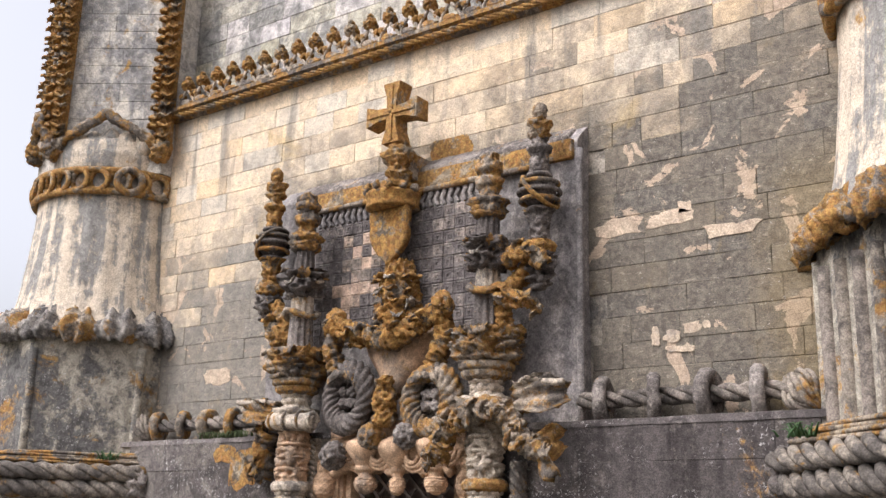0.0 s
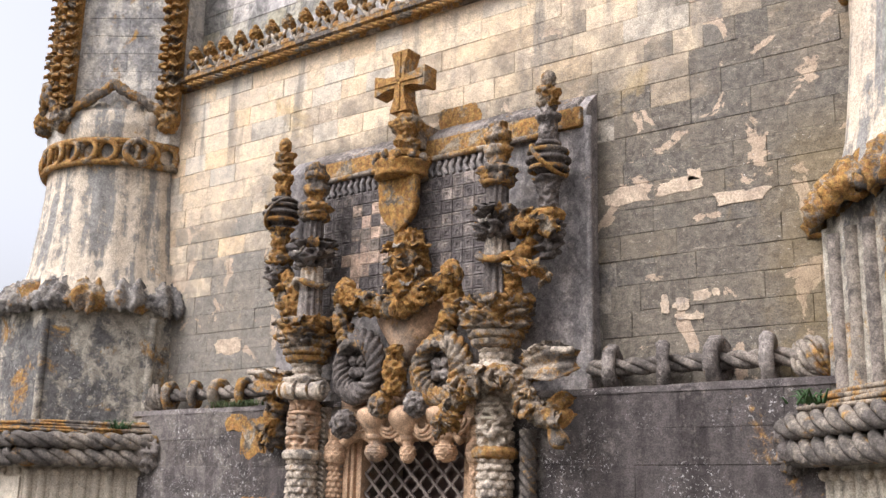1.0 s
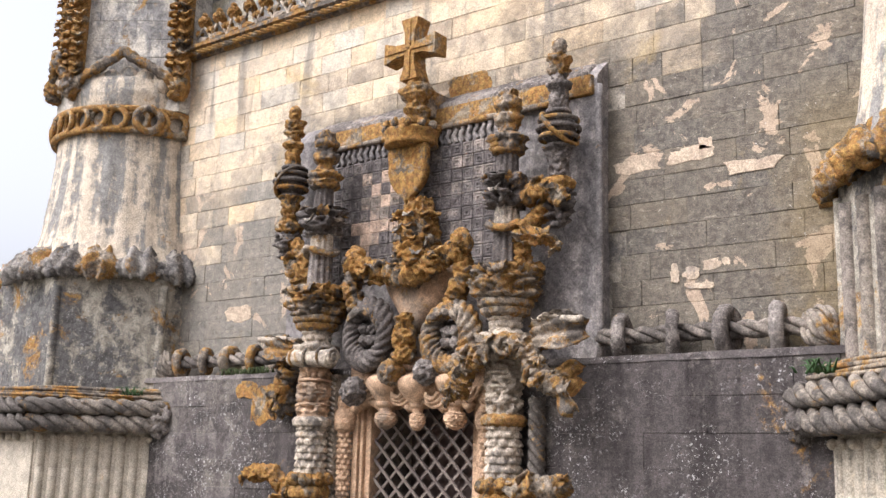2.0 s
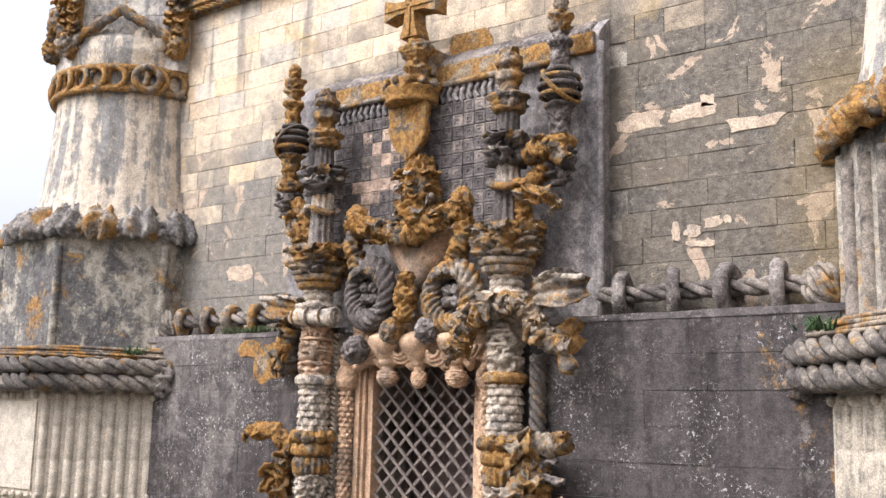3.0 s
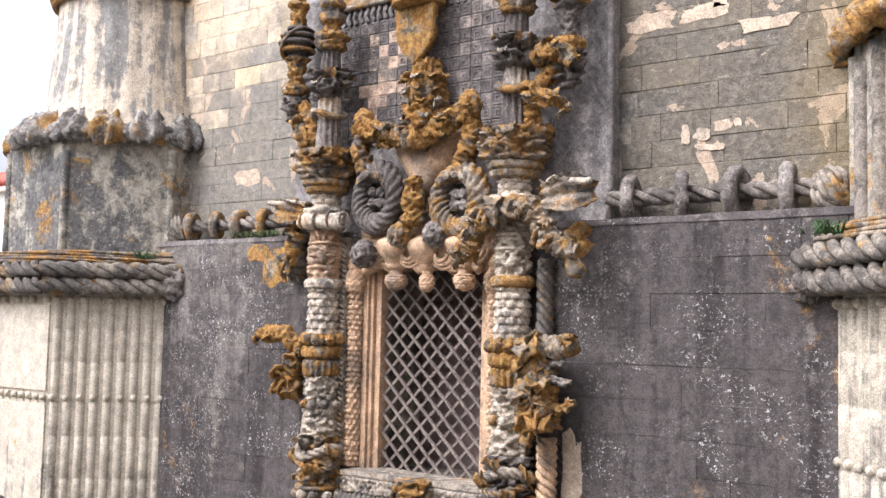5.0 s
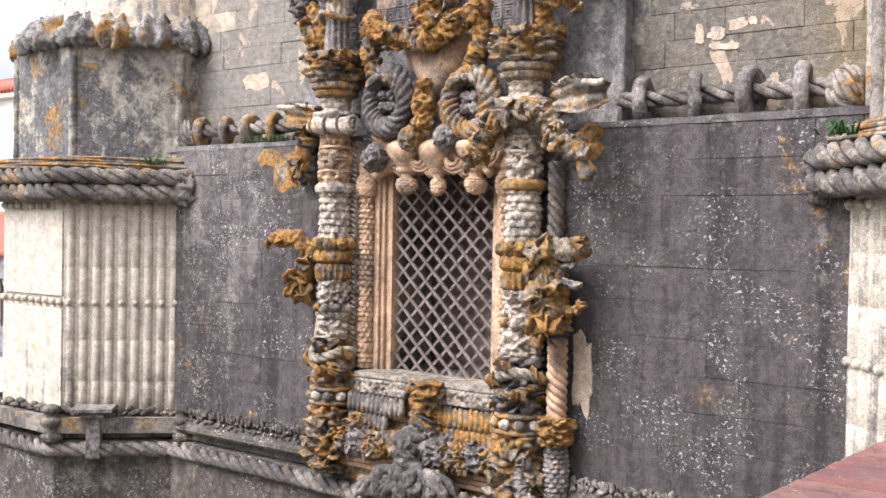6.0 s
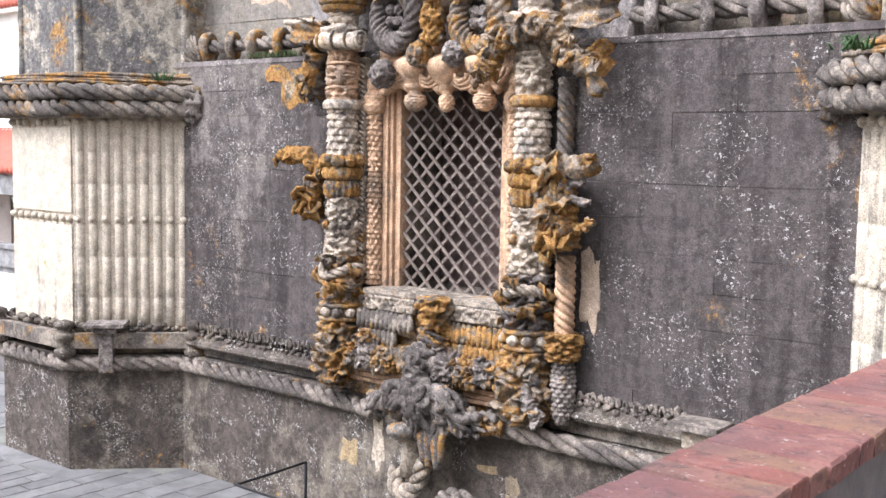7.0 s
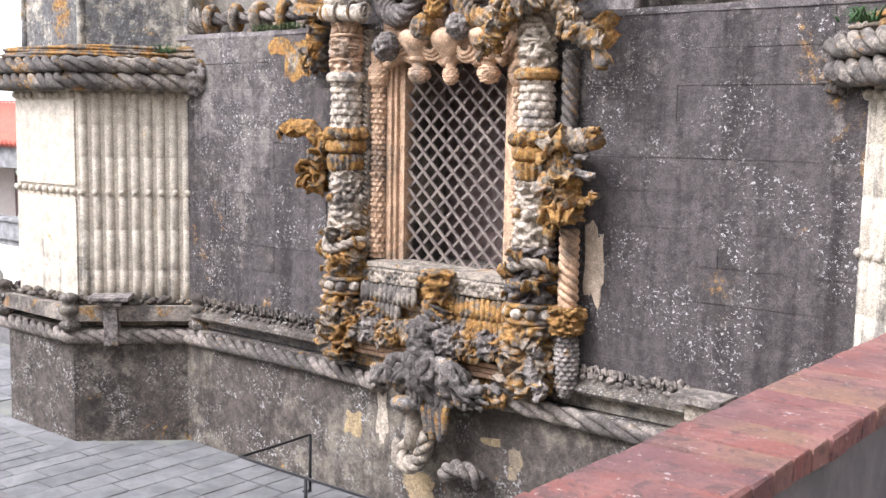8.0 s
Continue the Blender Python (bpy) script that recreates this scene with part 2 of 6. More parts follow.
def simple(name, a, b, scale, rough, bump=0.3, metal=0.0, vary=0.0, fleck=None):
    g = Graph(name)
    pos = g.add("NewGeometry").outputs["Position"]
    n1, n2 = g.noise(pos, scale, 6, .65, .3), g.noise(pos, scale * 9, 5, .7)
    col = g.mix(g.step(n1, .35, .65), a, b)
    if vary:
        rnd = g.add("ObjectInfo").outputs["Random"]
        tone = g.math('MULTIPLY_ADD', rnd, vary, 1 - vary / 2)
        col = g.mix(1.0, col, g.add("CombineColor", Red=tone, Green=tone, Blue=tone).outputs[0], 'MULTIPLY')
    if fleck:
        col = g.mix(g.step(g.noise(pos, scale * 5, 4, .6), .60, .68), col, fleck)
    col = g.mix(1.0, col, g.mix(n2, (.8, .8, .8), (1.15, 1.15, 1.15)), 'MULTIPLY')
    g.bsdf.inputs["Metallic"].default_value = metal
    return g.finish(col, rough, n2, bump, .01)


def brick_mat():
    """Old cap bricks: dull red, soot, worn pale flecks and fine cracks."""
    g = Graph("cap brick")
    pos = g.add("NewGeometry").outputs["Position"]
    rnd = g.add("ObjectInfo").outputs["Random"]
    n1, n2, n3 = g.noise(pos, 5, 7, .7, .5), g.noise(pos, 26, 7, .75, .3), g.noise(pos, 15, 7, .75, .8)
    r2 = g.math('FRACT', g.math('MULTIPLY', rnd, 13.7))
    col = g.mix(rnd, (.235, .092, .070), (.185, .085, .076))
    col = g.mix(g.step(r2, .84, .92), col, (.22, .125, .085))
    col = g.mix(g.step(n1, .42, .60), col, (.25, .125, .105))
    wide = g.noise(pos, 1.7, 6, .65, .5)
    col = g.mix(g.math('MULTIPLY', g.step(wide, .42, .60), .75), col, (.135, .078, .078))
    col = g.mix(g.math('MULTIPLY', g.step(n3, .50, .62), .65), col, (.085, .060, .058))
    col = g.mix(g.math('MULTIPLY', g.step(n2, .60, .66), .75), col, (.44, .37, .35))
    col = g.mix(1.0, col, g.mix(g.noise(pos, 90, 3, .7), (.7, .7, .7), (1.25, 1.25, 1.25)), 'MULTIPLY')
    return g.finish(col, .9, g.math('ADD', n2, n3), .8, .012)


M_BRICK = brick_mat()
M_RENDER = simple("weathered render", (.17, .155, .15), (.11, .105, .10), 2.5, .95, .8)
M_PAVING = simple("paving stone", (.185, .18, .175), (.12, .118, .115), 1.6, .75, .4, vary=.28)
M_JOINT = simple("ground between slabs", (.20, .20, .17), (.13, .13, .115), 1.1, .95, .5)
M_IRON = simple("black painted iron", (.018, .018, .02), (.03, .028, .027), 6, .55, .2, metal=.3)
M_WOOD = simple("weathered lattice wood", (.19, .155, .13), (.125, .10, .088), 5, .85, .5, vary=.3)
# brown that paints in the gloom of the room behind the lattice
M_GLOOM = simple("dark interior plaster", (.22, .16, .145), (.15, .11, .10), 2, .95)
M_TILES = simple("red roof tile", (.52, .13, .085), (.40, .11, .08), 2, .85, .3, vary=.3)
M_WHITE = simple("white limewash", (.80, .76, .70), (.70, .66, .61), 1.2, .9, .3)
M_PINK = simple("pale pink limewash", (.80, .70, .62), (.74, .64, .56), .8, .9, .3)
M_FERN = simple("fern green", (.035, .085, .03), (.06, .11, .04), 9, .7, .3)
M_MOSS = simple("dark moss", (.05, .075, .03), (.085, .10, .04), 9, .9, .3)
M_TRIM = simple("grey balcony stone", (.30, .29, .28), (.17, .165, .16), 3, .9, .5)
M_POST = simple("pale green post", (.52, .58, .46), (.44, .50, .40), 3, .8, .2)

# ---- shaping helpers ----
def thing(name, at, label, category, group="", kind=""):
    ob = new(name)
    ob.empty_display_size = 0.2
    ob.location = at
    return tagged(ob, label, category, group, kind)


def mesh_of(name, bm, mat, smooth=False):
    me = bpy.data.meshes.new(name)
    bmesh.ops.recalc_face_normals(bm, faces=bm.faces)
    if smooth:
        for fc in bm.faces:
            fc.smooth = True
    bm.to_mesh(me)
    bm.free()
    me.materials.append(mat)
    return me


def origin_of(ob):
    p = Vector(ob.location)
    while ob.parent:
        ob = ob.parent
        p += Vector(ob.location)
    return p


def part(name, bm, mat, parent, label="", smooth=True):
    """One mesh under a thing; the bmesh is in world metres."""
    bmesh.ops.translate(bm, verts=bm.verts, vec=-origin_of(parent))
    ob = new(name, mesh_of(name, bm, mat, smooth))
    ob.parent = parent
    return tagged(ob, label)


def solid(name, bm, mat, label, category, group="", kind="", smooth=False):
    """One mesh that is a thing of its own."""
    return tagged(new(name, mesh_of(name, bm, mat, smooth)), label, category, group, kind)


def box(bm, x0, x1, y0, y1, z0, z1, bevel=0.0):
    vs = [bm.verts.new((x, y, z)) for x in (x0, x1) for y in (y0, y1) for z in (z0, z1)]
    fs = [bm.faces.new([vs[i] for i in q]) for q in ((0, 1, 3, 2), (4, 6, 7, 5), (0, 4, 5, 1), (2, 3, 7, 6), (0, 2, 6, 4), (1, 5, 7, 3))]
    if bevel:
        es = list({e for fc in fs for e in fc.edges})
        bmesh.ops.bevel(bm, geom=es, offset=bevel, segments=2, affect='EDGES', profile=0.6)
    return bm


def prism(bm, pts, z0, z1):
    """An upright prism over a plan polygon."""
    lo = [bm.verts.new((x, y, z0)) for x, y in pts]
    hi = [bm.verts.new((x, y, z1)) for x, y in pts]
    n = len(pts)
    bm.faces.new(lo[::-1])
    bm.faces.new(hi)
    for i in range(n):
        bm.faces.new((lo[i], lo[(i + 1) % n], hi[(i + 1) % n], hi[i]))
    return bm


def ring_sweep(bm, rings, closed=False, caps=True):
    """Skin a list of vertex rings."""
    n = len(rings[0])
    vs = [[bm.verts.new(p) for p in r] for r in rings]
    m = len(vs)
    for i in range(m if closed else m - 1):
        a, b = vs[i], vs[(i + 1) % m]
        for j in range(n):
            bm.faces.new((a[j], a[(j + 1) % n], b[(j + 1) % n], b[j]))
    if caps and not closed:
        bm.faces.new(vs[0][::-1])
        bm.faces.new(vs[-1])
    return bm


def lathe(bm, cx, cy, prof, seg=20, lobes=0, depth=0.0, turn=0.0):
    """Turned shape; prof: (z, radius) from below; lobes flute it by depth."""
    rings = []
    for z, r in prof:
        ring = []
        for j in range(seg):
            a = math.tau * j / seg
            k = r * (1 + depth * math.cos(lobes * (a + turn * z))) if lobes else r
            ring.append((cx + k * math.cos(a), cy + k * math.sin(a), z))
        rings.append(ring)
    return ring_sweep(bm, rings)


def path_frames(pts, closed=False):
    pts = [Vector(p) for p in pts]
    n = len(pts)
    out = []
    ref = Vector((0, -1, 0.01))
    for i in range(n):
        if closed:
            t = pts[(i + 1) % n] - pts[i - 1]
        else:
            t = pts[min(i + 1, n - 1)] - pts[max(i - 1, 0)]
        t.normalize()
        u = ref - t * ref.dot(t)
        if u.length < 1e-3:
            u = Vector((1, 0, 0)) - t * t.x
        u.normalize()
        ref = u
        out.append((pts[i], u, t.cross(u)))
    return out


def smooth_path(pts, per=6, closed=False):
    """Catmull-Rom through the points."""
    P = [Vector(p) for p in pts]
    n = len(P)
    out = []
    for i in range(n if closed else n - 1):
        g = lambda k: P[k % n] if closed else P[max(0, min(n - 1, k))]
        a, b, c, d = g(i - 1), g(i), g(i + 1), g(i + 2)
        for s in range(per):
            t = s / per
            out.append(0.5 * ((2 * b) + (c - a) * t + (2 * a - 5 * b + 4 * c - d) * t * t + (3 * b - a - 3 * c + d) * t ** 3))
    if not closed:
        out.append(P[-1])
    return out


def tube(bm, pts, r, seg=8, closed=False, taper=None, flat=1.0):
    fr = path_frames(pts, closed)
    n = len(fr)
    rings = []
    for i, (p, u, v) in enumerate(fr):
        k = r * (taper(i / max(1, n - 1)) if taper else 1)
        rings.append([p + u * (k * flat * math.cos(math.tau * j / seg)) + v * (k * math.sin(math.tau * j / seg)) for j in range(seg)])
    return ring_sweep(bm, rings, closed)


def rope(bm, pts, r, strands=3, pitch=0.5, seg=18, step=0.05, closed=False, wear=0.0):
    """A laid rope along a path: strands wound side by side; pitch is the spacing of the turns along it."""
    P = [Vector(p) for p in pts]
    if closed:
        P.append(P[0])
    line = []
    for a, b in zip(P, P[1:]):
        k = max(1, int((b - a).length / step))
        line += [a.lerp(b, i / k) for i in range(k)]
    if not closed:
        line.append(P[-1])
    fr = path_frames(line, closed)
    run = [0.0]
    for a, b in zip(line, line[1:]):
        run.append(run[-1] + (b - a).length)
    length = run[-1] + ((line[0] - line[-1]).length if closed else 0)
    turns = length / pitch / strands
    if closed:
        turns = max(1, round(turns))
    k = math.sin(math.pi / strands)
    rs = r * min(0.47, 1.22 * k / (1 + k))
    sides = 8 if strands < 5 else 6
    for q in range(strands):
        path = []
        for (p, u, v), s in zip(fr, run):
            a = math.tau * (turns * s / length + q / strands)
            w = 1 + (wear * noise.noise(p * 5) if wear else 0)
            path.append(p + (u * math.cos(a) + v * math.sin(a)) * ((r - rs) * w))
        tube(bm, path, rs, sides, closed)
    if strands > 4:
        tube(bm, [p for p, u, v in fr], r - rs, 12, closed)
    return bm


def blob(bm, at, r, sub=2, squash=(1, 1, 1)):
    m = Matrix.Translation(at) @ Matrix.Diagonal((r * squash[0], r * squash[1], r * squash[2], 1))
    bmesh.ops.create_icosphere(bm, subdivisions=sub, radius=1, matrix=m)
    return bm


def weather(bm, amount, scale=6.0, fine=0.4):
    """Uneven, worn surface: push the vertices along their normals by two sizes of noise."""
    bm.normal_update()
    for v in bm.verts:
        n = noise.noise(v.co * scale) + fine * noise.noise(v.co * scale * 3.1)
        v.co += v.normal * (amount * n)
    return bm


def leaf_cells(p, scale):
    """Drilled foliage relief: curled rims round deep pits, -1 to 0.5."""
    q = p * (scale * 1.45)
    q += Vector((noise.noise(q), noise.noise(q + Vector((7, 0, 0))), noise.noise(q + Vector((0, 9, 0))))) * 0.35
    d = noise.voronoi(q)[0]
    pit = max(0.0, 1 - d[0] / 0.68)
    seam = max(0.0, 1 - (d[1] - d[0]) / 0.13)
    return 0.62 - 2.0 * pit - 0.45 * seam + 0.35 * noise.noise(p * (scale * 0.6))


def carve(bm, amount, scale):
    bm.normal_update()
    move = [(v, v.normal * (amount * leaf_cells(v.co, scale))) for v in bm.verts]
    for v, d in move:
        v.co += d
    return bm


def resample(prof, dz):
    out = []
    for (z0, r0), (z1, r1) in zip(prof, prof[1:]):
        k = max(1, int(math.hypot(z1 - z0, r1 - r0) / dz))
        out += [(z0 + (z1 - z0) * i / k, r0 + (r1 - r0) * i / k) for i in range(k)]
    return out + [prof[-1]]


def turned(bm, cx, cy, prof, how=("plain",), seg=32, dz=0.03):
    """A turned and carved piece. how: plain | flute n depth | twist n pitch depth | scale n height depth | leaf scale depth."""
    rings = []
    for z, r in resample(prof, dz):
        ring = []
        for j in range(seg):
            a = math.tau * j / seg
            k = r
            if how[0] == "flute":
                k += how[2] * (abs(math.cos(how[1] * a / 2)) - 1)
            elif how[0] == "twist":
                k += how[3] * (abs(math.cos(how[1] * a / 2 + math.pi * z / how[2])) ** 0.7 - 1)
            elif how[0] == "scale":
                row = math.floor(z / how[2])
                u = (a * how[1] / math.tau + 0.5 * (row % 2)) % 1 - 0.5
                v = (z / how[2]) % 1
                k += how[3] * (math.cos(math.pi * u) ** 0.5 * (1 - v ** 3) - 0.6) + 0.55 * how[3] * noise.noise(Vector((cx + a * r, z, cy)) * 15)
            elif how[0] == "leaf":
                p = Vector((cx + r * math.cos(a), cy + r * math.sin(a), z))
                k += how[2] * leaf_cells(p, how[1])
            k += 0.010 * noise.noise(Vector((cx + r * math.cos(a), cy + r * math.sin(a), z)) * 7)
            ring.append((cx + k * math.cos(a), cy + k * math.sin(a), z))
        rings.append(ring)
    return ring_sweep(bm, rings)


def turn_part(parent, name, cx, cy, prof, mat, how=("plain",), seg=32, dz=0.03, label=""):
    return part(name, turned(bmesh.new(), cx, cy, prof, how, seg, dz), mat, parent, label)


def limb(pts, r, amount=0.05, scale=7.0, seg=14, per=8, flat=1.0, taper=None):
    """A carved branch, garland or leaf scroll."""
    bm = tube(bmesh.new(), smooth_path(pts, int(per * 1.8)), r, max(seg, 22) if r > .06 else seg, taper=taper, flat=flat)
    return carve(bm, amount * .85, scale * 1.45)


def clump(at, r, squash=(1, 1, 1), amount=0.05, scale=8.0, sub=4):
    return carve(blob(bmesh.new(), at, r, sub, squash), amount * .85, scale * 1.3)


def curl(at, out, size, seed=0):
    """A lobed stone leaf with a hollow midrib that grows from a point and curls over at its tip."""
    rr = random.Random(seed)
    d = Vector(out).normalized()
    side = d.cross(Vector((0, 0, 1)))
    side = side.normalized() if side.length > .1 else Vector((1, 0, 0))
    side.rotate(Matrix.Rotation(rr.uniform(-.6, .6), 3, d))
    up = side.cross(d).normalized()
    if rr.random() < .3:
        up = -up
    l = size * 1.25 * rr.uniform(.85, 1.15)
    return leaf_sheet(bmesh.new(), Vector(at) - d * l * .2, d, side, up, l, l * .42, rr.uniform(.5, .9), rr.uniform(-1.9, -1.2), rr.uniform(2.4, 3.6))


def leaf_sheet(bm, base, d, side, up, length, half, rise, fall, lobes, n=11, k=7, thick=.16, cup=.42):
    """A thick carved leaf: it climbs by the angle rise, bends over to fall, with a lobed rim, hollow middle and raised ribs."""
    p, rings = Vector(base), []
    for i in range(n):
        t = i / (n - 1)
        a = rise + (fall - rise) * t ** 1.4
        along = d * math.cos(a) + up * math.sin(a)
        nrm = up * math.cos(a) - d * math.sin(a)
        w = half * (.30 + .85 * math.sin(math.pi * (.06 + .86 * t)) ** .8) * (1 - .20 * abs(math.sin(lobes * math.pi * t)) ** 2)
        top, low = [], []
        for j in range(k):
            u = 2 * j / (k - 1) - 1
            z = half * (cup * u * u - .16 * math.cos(u * math.pi * 2.5)) + half * .10 * math.sin(lobes * math.tau * t + abs(u) * 3)
            q = p + side * (w * u) + nrm * z + along * (half * .30 * abs(u))
            top.append(q)
            low.append(q - nrm * (length * thick * (1 - .6 * abs(u))))
        rings.append(top + low[::-1])
        p = p + along * (length / (n - 1))
    ring_sweep(bm, rings)
    return weather(bm, length * .045, 15)


def octagon(cx, cy, ap):
    s = ap * math.tan(math.pi / 8)
    return [(cx + s, cy - ap), (cx + ap, cy - s), (cx + ap, cy + s), (cx + s, cy + ap), (cx - s, cy + ap), (cx - ap, cy + s), (cx - ap, cy - s), (cx - s, cy - ap)]


BLOCKS = {}


def block_mesh(length, height, depth, mat, kind, gap=.0025):
    """One squared stone with a worn arris, its face on y = 0; alike stones share it."""
    key = (round(length, 2), round(height, 2), mat.name, kind)
    if key in BLOCKS:
        return BLOCKS[key]
    rr = random.Random(repr(key))
    bm = bmesh.new()
    hx, hz, b = length / 2 - gap, height / 2 - gap, gap * 2.4
    rings = []
    for y, inset in ((depth, 0), (b, 0), (0, b)):
        rings.append([(sx * (hx - inset) + rr.uniform(-.004, .004), y, sz * (hz - inset) + rr.uniform(-.004, .004)) for sx, sz in ((-1, -1), (1, -1), (1, 1), (-1, 1))])
    ring_sweep(bm, rings)
    BLOCKS[key] = mesh_of("stone_block", bm, mat)
    return BLOCKS[key]


def ashlar(parent, mat, x0, x1, z0, z1, y, course, lengths, seed, skip=None, gap=.0025):
    """Courses of squared stones, each a piece of its own."""
    rr = random.Random(seed)
    base = origin_of(parent)
    rows = max(1, round((z1 - z0) / course))
    h = (z1 - z0) / rows
    for i in range(rows):
        z, x = z0 + (i + .5) * h, x0
        while x < x1 - .05:
            w = rr.choice(lengths)
            if x1 - x - w < .3:
                w = x1 - x
            mid = x + w / 2
            if not (skip and skip(mid, z)):
                ob = new("stone_block", block_mesh(w, h, .08, mat, rr.randrange(3), gap))
                ob.parent = parent
                ob.location = Vector((mid, y + rr.uniform(-.006, .006), z)) - base
            x += w


# ---- ground, walls ----
g_bm = bmesh.new()
box(g_bm, -400, 400, -400, 400, -.3, -.02)
ground = solid("ground", g_bm, M_JOINT, "grey earth and stone dust between paving slabs", "ground", kind="structure")

# upper wall
wb = bmesh.new()
box(wb, -7.6, 7.6, .03, 1.0, 6.9, 13.05)
wall_upper = solid("wall_upper", wb, M_MORTAR, "old limestone ashlar wall, pale above and grey below", "wall", kind="structure")
wb = bmesh.new()
box(wb, -7.6, 7.6, .38, 1.0, 13.06, 20)
wall_attic = solid("wall_attic", wb, M_MORTAR, "plain grey ashlar wall set back above the cornice", "wall", kind="structure")

# lower wall with the window opening
LY = -.55
wb = bmesh.new()
for x0, x1, z0, z1 in ((-7.6, -1.17, 2.0, 6.96), (1.17, 7.6, 2.0, 6.96), (-1.17, 1.17, 2.0, 3.5), (-1.17, 1.17, 6.73, 6.96)):
    box(wb, x0, x1, LY + .03, .9, z0, z1)
wall_lower = solid("wall_lower", wb, M_MORTAR, "thick dark grey lower wall with white lichen and a window opening", "wall", kind="structure")
wb = bmesh.new()
ring_sweep(wb, [[(x, LY - .01, 6.90), (x, LY + .02, 6.985), (x, .05, 7.02), (x, .05, 6.92), (x, .0, 6.90)] for x in [-7 + .25 * i for i in range(57)]])
weather(wb, .015, 3)
solid("wall_ledge", wb, M_CRUST, "worn stone ledge on top of the lower wall", "ledge", kind="structure")

# plinth under the string course
wb = bmesh.new()
box(wb, -7.6, 8.0, -.69, .2, -.02, 1.98)
plinth = solid("wall_plinth", wb, M_PLINTH, "rough brown-grey plinth wall spotted with lichen", "wall", kind="structure")

# room behind the lattice: a shallow box with the gloom put into its colour
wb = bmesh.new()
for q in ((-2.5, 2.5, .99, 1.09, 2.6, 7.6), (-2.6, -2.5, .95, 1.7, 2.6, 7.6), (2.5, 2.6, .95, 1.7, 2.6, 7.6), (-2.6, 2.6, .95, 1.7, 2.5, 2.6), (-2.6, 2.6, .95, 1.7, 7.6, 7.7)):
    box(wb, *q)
solid("wall_interior", wb, M_GLOOM, "shallow box behind the window lattice, coloured dark for the room's gloom", "room", kind="structure")


def moulding(name, pts, prof, mat, label, cat="moulding", kind="structure", rough_by=.008):
    """A profile (out, up) run along a plan path at height z; out is to the right of the path."""
    P = [Vector((x, y, 0)) for x, y, z in pts]
    n = len(P)
    rings = []
    for i in range(n):
        d0 = (P[i] - P[i - 1]).normalized() if i else (P[1] - P[0]).normalized()
        d1 = (P[i + 1] - P[i]).normalized() if i < n - 1 else d0
        nrm = Vector((d0.y + d1.y, -d0.x - d1.x, 0))
        nrm = nrm / max(.3, nrm.length_squared / 2) if nrm.length else Vector((0, -1, 0))
        rings.append([(P[i].x + nrm.x * o, P[i].y + nrm.y * o, pts[i][2] + u) for o, u in prof])
    bm = ring_sweep(bmesh.new(), rings)
    return solid(name, bm, mat, label, cat, kind=kind) if name else bm


def dense(pts, step=.2):
    P = [Vector(p) for p in pts]
    out = []
    for a, b in zip(P, P[1:]):
        k = max(1, int((b - a).length / step))
        out += [tuple(a.lerp(b, i / k)) for i in range(k)]
    return out + [tuple(P[-1])]


STRING = [(-.25, .0), (.0, .0), (.07, .03), (.10, .07), (.08, .12), (.02, .15), (-.02, .24), (-.25, .26)]
moulding("string_course", dense([(-5.40, -.66, 2.14), (-2.1, -.66, 2.14)]), STRING, M_PLINTH, "weathered string course below the window wall")
moulding("string_course", dense([(1.3, -.66, 2.20), (3.95, -.66, 2.20)]), STRING, M_PLINTH, "weathered string course below the window wall")


def rope_thing(name, pts, r, strands, pitch, mat, label, group=""):
    bm = rope(bmesh.new(), pts, r, strands, pitch, seg=24, step=.03, wear=.06)
    return solid(name, bm, mat, label, "rope moulding", group, smooth=True)


rope_thing("rope_moulding", [(-5.45, -.74, 1.84), (-3, -.75, 1.84), (-1.35, -.78, 1.83), (-.9, -.86, 1.80)], .135, 3, .25, M_ROPE, "thick twisted stone rope running along the plinth")
rope_thing("rope_moulding", [(.75, -.86, 1.98), (1.6, -.78, 1.94), (2.6, -.76, 1.90), (3.75, -.76, 1.87)], .135, 3, .38, M_ROPE, "loosely twisted stone rope along the plinth beside the parapet")

# lace of small pierced leaves on the string course
def leaf_fringe(x0, x1, y, z, h, mat):
    bm = bmesh.new()
    x = x0
    rr = random.Random(x0)
    while x < x1:
        w = rr.uniform(.075, .12)
        for q in range(3):
            blob(bm, (x + rr.uniform(0, w), y - .02 - .03 * q, z + h * (.85 - .4 * q) + rr.uniform(-.03, .03)), rr.uniform(.03, .055), 1, (1.1, .8, rr.uniform(.6, 1.2)))
        tube(bm, smooth_path([(x, y, z), (x + .02, y - .04, z + h * .6), (x + w * .5, y - .05, z + h * rr.uniform(.8, 1.1)), (x + w * .9, y - .06, z + h * .5)], 3), .02, 6)
        x += w
    return solid("leaf_fringe", weather(bm, .008, 20), mat, "row of small pierced stone leaves along the wall foot", "carved fringe", smooth=True)


leaf_fringe(-5.3, -2.2, -.58, 2.36, .20, M_PLINTH)
leaf_fringe(2.35, 3.85, -.58, 2.42, .15, M_ROPE)

# flat slab at the end of the string course
sb = box(bmesh.new(), 3.80, 4.42, -1.02, -.5, 2.44, 2.53, .02)
slab = thing("stone_bracket", (4.1, -.7, 2.4), "grey stone slab bracket at the end of the string course", "bracket")
part("slab", weather(sb, .01, 6), M_ROPE, slab, smooth=False)
part("corbel", weather(box(bmesh.new(), 3.92, 4.3, -.88, -.5, 2.2, 2.44, .03), .015, 5), M_BONE, slab, smooth=False)

